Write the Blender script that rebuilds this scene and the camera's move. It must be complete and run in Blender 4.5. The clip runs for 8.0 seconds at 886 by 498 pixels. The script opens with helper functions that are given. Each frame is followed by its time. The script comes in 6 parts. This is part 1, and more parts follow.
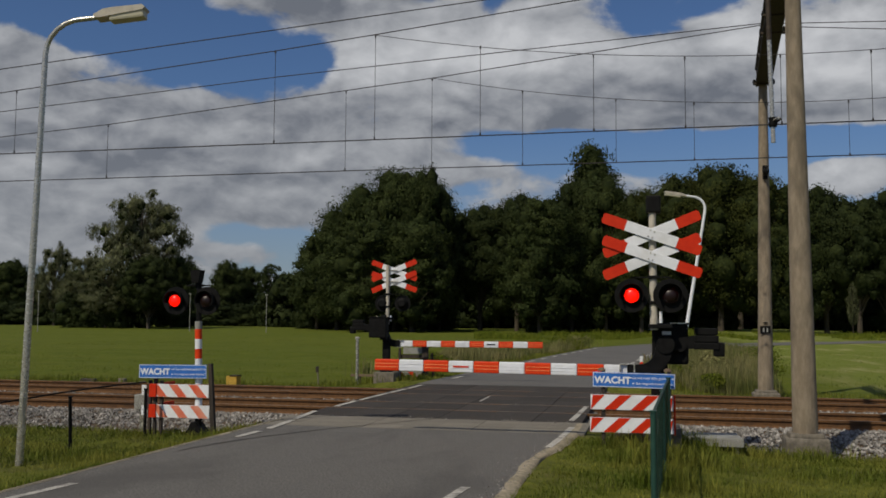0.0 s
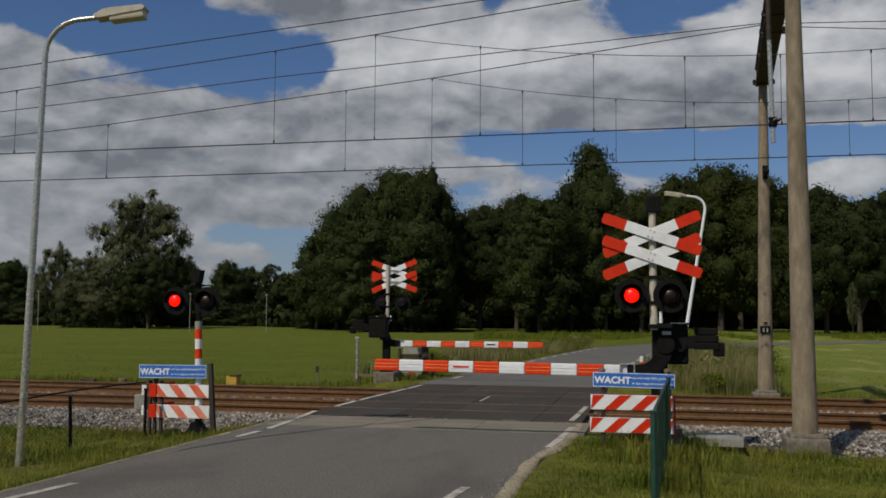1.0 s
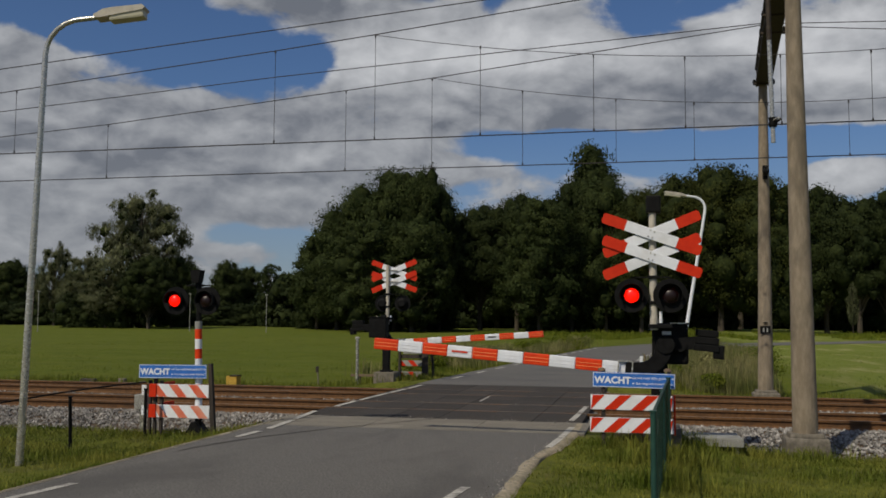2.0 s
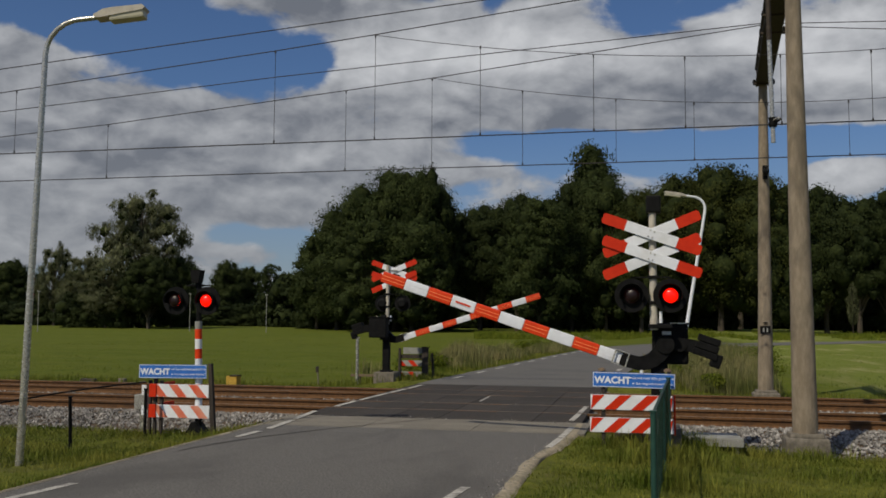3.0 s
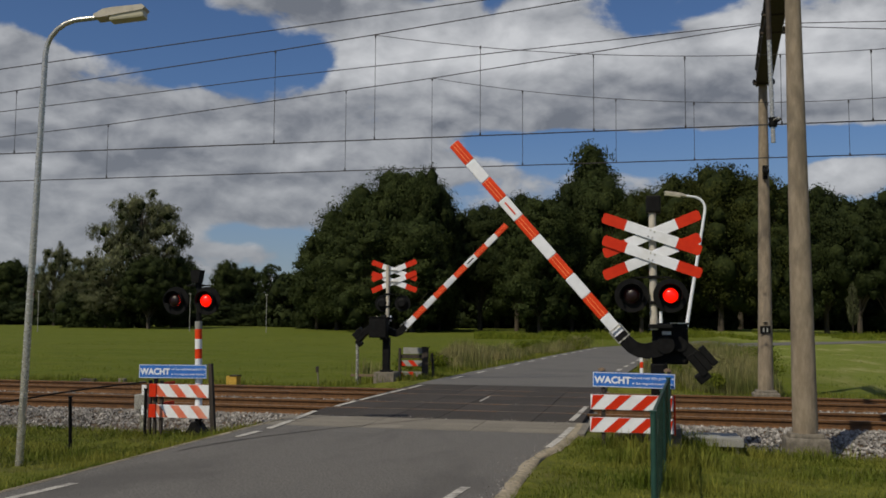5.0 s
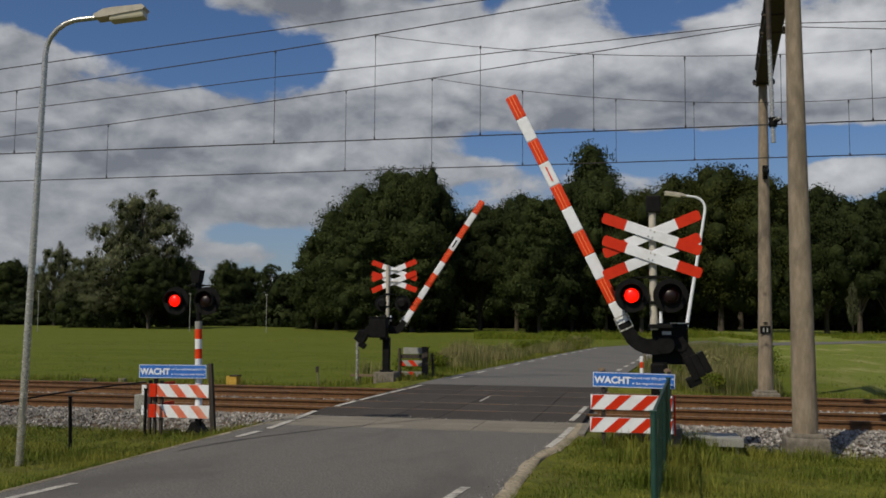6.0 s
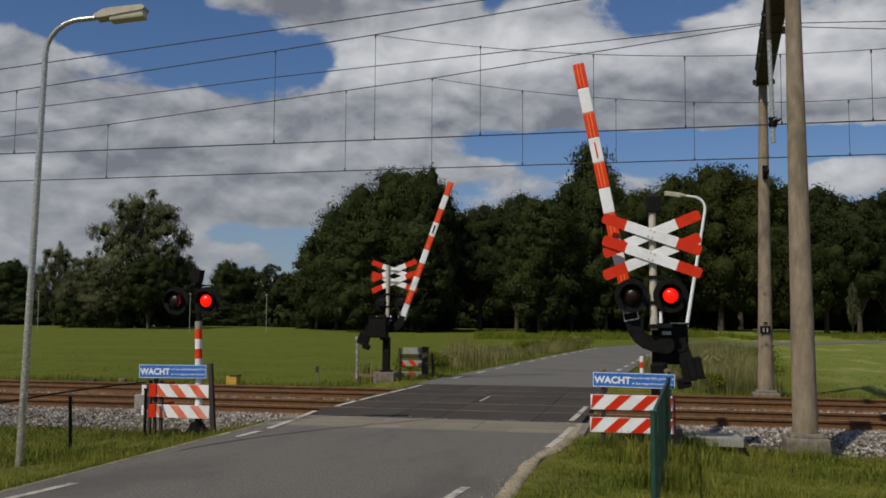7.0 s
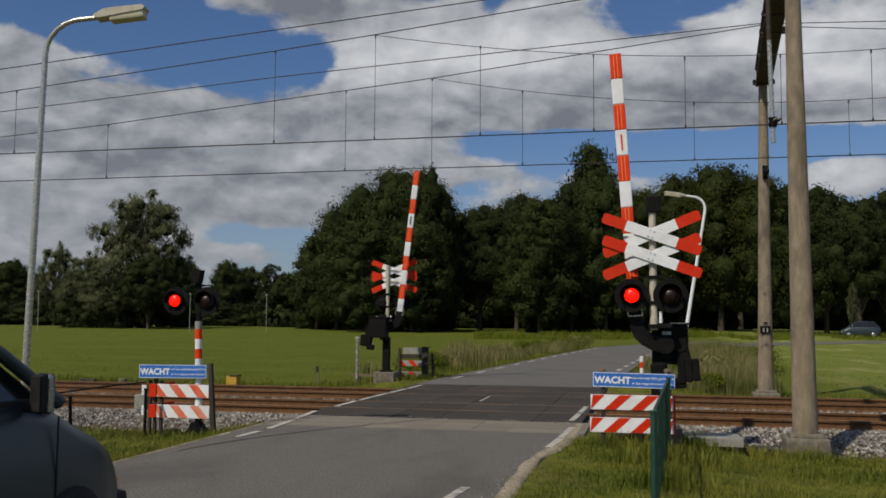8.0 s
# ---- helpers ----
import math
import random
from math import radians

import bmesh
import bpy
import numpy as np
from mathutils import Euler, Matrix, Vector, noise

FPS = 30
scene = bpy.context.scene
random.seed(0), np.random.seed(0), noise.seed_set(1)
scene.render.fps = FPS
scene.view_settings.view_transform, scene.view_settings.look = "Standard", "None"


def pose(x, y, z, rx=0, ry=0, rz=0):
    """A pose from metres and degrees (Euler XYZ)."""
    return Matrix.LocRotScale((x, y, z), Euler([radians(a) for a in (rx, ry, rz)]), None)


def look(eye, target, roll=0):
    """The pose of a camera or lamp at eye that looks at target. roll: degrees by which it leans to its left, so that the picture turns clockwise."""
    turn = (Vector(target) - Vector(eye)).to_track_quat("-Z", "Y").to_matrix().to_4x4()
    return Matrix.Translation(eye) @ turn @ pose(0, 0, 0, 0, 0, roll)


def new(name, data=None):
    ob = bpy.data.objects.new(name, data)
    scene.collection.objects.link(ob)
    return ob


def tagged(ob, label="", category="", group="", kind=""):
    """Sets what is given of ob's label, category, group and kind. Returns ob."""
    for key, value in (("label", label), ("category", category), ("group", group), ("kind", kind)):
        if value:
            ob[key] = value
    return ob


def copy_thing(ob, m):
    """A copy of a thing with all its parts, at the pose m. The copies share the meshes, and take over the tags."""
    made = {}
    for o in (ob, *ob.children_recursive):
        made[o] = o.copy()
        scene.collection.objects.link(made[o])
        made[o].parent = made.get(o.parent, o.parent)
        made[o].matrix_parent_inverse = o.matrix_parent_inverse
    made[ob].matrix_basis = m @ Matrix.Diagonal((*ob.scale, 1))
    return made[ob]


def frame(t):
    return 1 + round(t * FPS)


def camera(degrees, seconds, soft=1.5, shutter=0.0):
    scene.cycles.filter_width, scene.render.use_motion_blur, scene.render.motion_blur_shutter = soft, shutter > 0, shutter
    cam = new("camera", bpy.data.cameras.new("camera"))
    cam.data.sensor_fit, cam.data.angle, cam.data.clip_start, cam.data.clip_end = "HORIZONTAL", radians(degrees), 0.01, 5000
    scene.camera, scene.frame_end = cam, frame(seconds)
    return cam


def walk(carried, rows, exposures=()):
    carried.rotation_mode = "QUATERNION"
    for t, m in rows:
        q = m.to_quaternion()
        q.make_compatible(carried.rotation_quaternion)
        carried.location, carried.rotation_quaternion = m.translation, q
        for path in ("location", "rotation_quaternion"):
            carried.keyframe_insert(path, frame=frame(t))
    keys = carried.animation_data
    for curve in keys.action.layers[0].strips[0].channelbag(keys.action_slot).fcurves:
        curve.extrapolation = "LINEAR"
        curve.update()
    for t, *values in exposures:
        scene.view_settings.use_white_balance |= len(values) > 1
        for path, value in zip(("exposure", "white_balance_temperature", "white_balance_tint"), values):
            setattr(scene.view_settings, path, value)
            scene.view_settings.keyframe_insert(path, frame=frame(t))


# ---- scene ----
# World: x runs along the railway, y along the road away from the viewer, z up; rail heads and road lie at z = 0.
EYE = Vector((0.0, 0.0, 1.705))
YAW, PITCH = radians(12.466), radians(4.4223)
AIM = EYE + Vector((-math.sin(YAW) * math.cos(PITCH), math.cos(YAW) * math.cos(PITCH), math.sin(PITCH))) * 20.0
cam = camera(50.69, 8.0, soft=1.7)
walk(cam, [(0.0, look(EYE, AIM, 0.367)), (8.0, look(EYE, AIM, 0.367))], exposures=[(0.0, -0.27), (8.0, -0.09)])

# ---------------------------------------------------------------- world and sun
SUN_TRAVEL = Vector((0.48, 0.87, 0.0)).normalized()      # where shadows fall on the ground
SUN_ELEV = radians(48)


def node(nt, kind, at=None, **sets):
    n = nt.nodes.new(kind)
    for k, v in sets.items():
        n.inputs[k.replace("_", " ")].default_value = v
    return n


def mathn(nt, op, a, b=None, clamp=False):
    n = nt.nodes.new("ShaderNodeMath")
    n.operation, n.use_clamp = op, clamp
    for i, v in enumerate((a, b)):
        if v is None:
            continue
        if isinstance(v, (int, float)):
            n.inputs[i].default_value = v
        else:
            nt.links.new(v, n.inputs[i])
    return n.outputs[0]


def vecn(nt, op, a, b=None):
    n = nt.nodes.new("ShaderNodeVectorMath")
    n.operation = op
    for i, v in enumerate((a, b)):
        if v is None:
            continue
        if isinstance(v, (tuple, list, Vector)):
            n.inputs[i].default_value = tuple(v)
        else:
            nt.links.new(v, n.inputs[i])
    return n.outputs["Value"] if op in ("DOT_PRODUCT", "LENGTH", "DISTANCE") else n.outputs[0]


def mixn(nt, fac, a, b):
    n = nt.nodes.new("ShaderNodeMix")
    n.data_type = "RGBA"
    for i, v in ((0, fac), (6, a), (7, b)):
        if isinstance(v, (int, float)):
            n.inputs[i].default_value = v
        elif isinstance(v, tuple):
            n.inputs[i].default_value = (*v, 1.0)
        else:
            nt.links.new(v, n.inputs[i])
    return n.outputs[2]


def stepn(nt, v, lo, hi):
    n = nt.nodes.new("ShaderNodeMapRange")
    n.interpolation_type = "SMOOTHSTEP"
    nt.links.new(v, n.inputs[0])
    n.inputs[1].default_value, n.inputs[2].default_value = lo, hi
    return n.outputs[0]


def noisen(nt, vec, scale, detail=6.0, rough=0.55, dist=0.0):
    n = nt.nodes.new("ShaderNodeTexNoise")
    n.inputs["Scale"].default_value, n.inputs["Detail"].default_value = scale, detail
    n.inputs["Roughness"].default_value, n.inputs["Distortion"].default_value = rough, dist
    if vec is not None:
        nt.links.new(vec, n.inputs["Vector"])
    return n.outputs["Fac"]


def build_world():
    w = bpy.data.worlds.new("day_sky")
    scene.world = w
    w.use_nodes = True
    nt = w.node_tree
    nt.nodes.clear()
    out, bg = nt.nodes.new("ShaderNodeOutputWorld"), nt.nodes.new("ShaderNodeBackground")
    sky = nt.nodes.new("ShaderNodeTexSky")
    sky.sky_type, sky.sun_disc = "NISHITA", False
    sky.sun_elevation = SUN_ELEV
    sky.sun_rotation = math.atan2(-SUN_TRAVEL.x, -SUN_TRAVEL.y)
    sky.air_density, sky.dust_density, sky.ozone_density = 1.0, 0.6, 2.5
    co = nt.nodes.new("ShaderNodeTexCoord").outputs["Generated"]
    # cumulus field: broken heaps from two noises on the sky's directions
    stretch = vecn(nt, "MULTIPLY", co, (1.0, 1.0, 1.7))
    sunward = tuple(Vector((-SUN_TRAVEL.x, -SUN_TRAVEL.y, 2.2)).normalized() * 0.022)
    big = noisen(nt, stretch, CLOUD_SCALE, 4.0, 0.5)
    puff = noisen(nt, stretch, CLOUD_SCALE * 3.2, 9.0, 0.52, 0.25)
    lee = noisen(nt, vecn(nt, "ADD", stretch, sunward), CLOUD_SCALE * 3.2, 9.0, 0.52, 0.25)
    total = mathn(nt, "ADD", mathn(nt, "MULTIPLY", mathn(nt, "SUBTRACT", big, 0.5), 0.40), mathn(nt, "MULTIPLY", mathn(nt, "SUBTRACT", puff, 0.5), 1.05))
    total = mathn(nt, "ADD", total, 0.46)
    tone = mathn(nt, "ADD", mathn(nt, "MULTIPLY", mathn(nt, "SUBTRACT", puff, lee), 1.4), mathn(nt, "MULTIPLY", mathn(nt, "SUBTRACT", puff, 0.5), 0.28))
    tone = mathn(nt, "ADD", tone, 0.36)
    # the heaped banks and the open gaps of this sky: bearing, height, reach, flatness, weight, whiteness
    for az, el, reach, flat, weight, white in CLOUD_HEAPS + CLOUD_BANKS + CLOUD_GAPS:
        d = Vector((math.sin(radians(az)) * math.cos(radians(el)), math.cos(radians(az)) * math.cos(radians(el)), math.sin(radians(el))))
        dist = vecn(nt, "LENGTH", vecn(nt, "MULTIPLY", vecn(nt, "SUBTRACT", co, tuple(d)), (1.0, 1.0, flat)))
        fall = mathn(nt, "SUBTRACT", 1.0, stepn(nt, dist, 0.0, reach))
        total = mathn(nt, "ADD", total, mathn(nt, "MULTIPLY", fall, weight))
        if white:
            tone = mathn(nt, "ADD", tone, mathn(nt, "MULTIPLY", fall, white))
    cover = stepn(nt, total, 0.41, 0.60)
    shade = mixn(nt, tone, CLOUD_DARK, CLOUD_WHITE)
    sep = nt.nodes.new("ShaderNodeSeparateXYZ")
    nt.links.new(co, sep.inputs[0])
    haze = mathn(nt, "SUBTRACT", 1.0, stepn(nt, sep.outputs[2], 0.0, 0.22))
    blue = vecn(nt, "MULTIPLY", sky.outputs[0], SKY_TINT)
    col = mixn(nt, mathn(nt, "MULTIPLY", cover, 0.96), blue, shade)
    col = mixn(nt, mathn(nt, "MULTIPLY", haze, 0.45), col, CLOUD_HAZE)
    nt.links.new(col, bg.inputs["Color"])
    bg.inputs["Strength"].default_value = 0.10
    nt.links.new(bg.outputs[0], out.inputs[0])


CLOUD_SCALE = 4.6
CLOUD_WHITE, CLOUD_DARK, CLOUD_HAZE = (6.6, 6.7, 6.9), (1.75, 1.90, 2.20), (3.0, 3.2, 3.5)
SKY_TINT = (0.46, 0.57, 0.74)
CLOUD_BANKS = [
    (-36.6, 14.6, 0.100, 2.62, 0.34, 0.00), (-37.6, 12.6, 0.127, 3.50, 0.25, -0.05), (-33.7, 11.4, 0.181, 4.00, 0.30, -0.08), (-28.1, 12.2, 0.154, 3.78, 0.30, -0.02),
    (-35.7, 8.4, 0.236, 4.33, 0.32, -0.08), (-28.0, 9.2, 0.272, 3.33, 0.34, -0.12), (-20.3, 10.5, 0.199, 2.44, 0.34, -0.06), (-33.5, 5.3, 0.236, 4.33, 0.28, -0.08),
]
CLOUD_HEAPS = [
    (-20.4, 18.6, 0.145, 4.00, 0.28, -0.28), (-17.6, 15.5, 0.068, 1.36, 0.30, 0.45), (-13.4, 16.2, 0.136, 2.31, 0.34, 0.40), (-8.5, 16.9, 0.145, 2.46, 0.34, 0.38),
    (-3.6, 15.6, 0.163, 2.25, 0.34, 0.18), (-9.9, 13.2, 0.236, 4.33, 0.34, -0.12), (-0.9, 13.0, 0.208, 4.18, 0.34, -0.22), (3.5, 14.9, 0.127, 2.33, 0.30, 0.00),
    (5.1, 16.7, 0.082, 1.80, 0.30, 0.40), (9.5, 14.8, 0.127, 1.75, 0.32, 0.34), (11.9, 15.5, 0.145, 1.60, 0.30, 0.26), (9.7, 12.2, 0.163, 4.50, 0.32, -0.22),
    (10.5, 8.3, 0.100, 3.06, 0.40, 0.50), (-17.5, 9.2, 0.199, 5.50, 0.20, 0.00), (-11.9, 9.3, 0.100, 4.23, 0.20, 0.05), (-23.3, 6.0, 0.181, 6.67, 0.14, -0.08),
]
CLOUD_GAPS = [
    (-36.3, 8.5, 0.082, 4.09, 0.05, 0.30), (4.7, 13.2, 0.109, 2.40, 0.28, -0.14), (-29.2, 16.6, 0.190, 3.50, -0.46, 0.00), (-36.7, 17.2, 0.127, 4.00, -0.30, 0.00),
    (-24.1, 15.0, 0.082, 2.00, -0.34, 0.00), (1.2, 18.0, 0.127, 4.00, -0.34, 0.00), (0.1, 10.3, 0.254, 7.78, -0.56, 0.00), (-5.7, 11.0, 0.118, 5.91, -0.34, 0.00),
    (9.7, 10.3, 0.154, 6.07, -0.50, 0.00), (5.9, 8.6, 0.091, 2.50, -0.32, 0.00), (-24.6, 5.1, 0.100, 5.00, -0.34, 0.00), (-20.4, 15.5, 0.054, 1.50, -0.22, 0.00),
]
build_world()

sun_data = bpy.data.lights.new("sun", "SUN")
sun_data.energy, sun_data.angle, sun_data.color = 3.5, radians(0.6), (1.0, 0.90, 0.72)
sun = new("sun", sun_data)
SUN_DIR = Vector((SUN_TRAVEL.x * math.cos(SUN_ELEV), SUN_TRAVEL.y * math.cos(SUN_ELEV), -math.sin(SUN_ELEV)))
sun.matrix_world = look((-30, -30, 40), Vector((-30, -30, 40)) + SUN_DIR)


# ---------------------------------------------------------------- materials
def surface(name, a, b, scale=8.0, rough=0.7, metal=0.0, bump=0.15, grain=None, stain=None, stain_scale=1.2,
            stain_amount=0.5, island=0.0, each=0.0, spec=0.4, translucent=0.0, emit=None, stretch=None, contrast=(0.35, 0.65)):
    """A two-scale procedural surface: grain between a and b, larger stains, a fine relief."""
    m = bpy.data.materials.new(name)
    m.use_nodes = True
    nt = m.node_tree
    p = nt.nodes["Principled BSDF"]
    co = nt.nodes.new("ShaderNodeTexCoord").outputs["Object"]
    if stretch:
        co = vecn(nt, "MULTIPLY", co, stretch)
    g = noisen(nt, co, scale, 8.0, 0.62)
    col = mixn(nt, stepn(nt, g, *contrast), a, b)
    if stain:
        s = noisen(nt, co, stain_scale, 5.0, 0.6, 0.4)
        col = mixn(nt, mathn(nt, "MULTIPLY", stepn(nt, s, 0.45, 0.70), stain_amount), col, stain)
    if island or each:
        src = nt.nodes.new("ShaderNodeNewGeometry").outputs["Random Per Island"] if island else nt.nodes.new("ShaderNodeObjectInfo").outputs["Random"]
        amount = island or each
        hsv = nt.nodes.new("ShaderNodeHueSaturation")
        nt.links.new(col, hsv.inputs["Color"])
        nt.links.new(mathn(nt, "ADD", mathn(nt, "MULTIPLY", src, 2 * amount), 1.0 - amount), hsv.inputs["Value"])
        col = hsv.outputs[0]
    nt.links.new(col, p.inputs["Base Color"])
    r = mathn(nt, "ADD", mathn(nt, "MULTIPLY", g, 0.25), rough - 0.12, clamp=True)
    nt.links.new(r, p.inputs["Roughness"])
    p.inputs["Metallic"].default_value = metal
    p.inputs["Specular IOR Level"].default_value = spec
    if bump:
        bn = nt.nodes.new("ShaderNodeBump")
        bn.inputs["Strength"].default_value = bump
        bn.inputs["Distance"].default_value = 0.02
        nt.links.new(noisen(nt, co, grain or scale * 4, 6.0, 0.65), bn.inputs["Height"])
        nt.links.new(bn.outputs[0], p.inputs["Normal"])
    if translucent:
        tr = nt.nodes.new("ShaderNodeBsdfTranslucent")
        nt.links.new(col, tr.inputs["Color"])
        mx = nt.nodes.new("ShaderNodeMixShader")
        mx.inputs[0].default_value = translucent
        nt.links.new(p.outputs[0], mx.inputs[1])
        nt.links.new(tr.outputs[0], mx.inputs[2])
        nt.links.new(mx.outputs[0], nt.nodes["Material Output"].inputs[0])
    if emit:
        p.inputs["Emission Color"].default_value = (*emit[0], 1.0)
        p.inputs["Emission Strength"].default_value = emit[1]
    return m


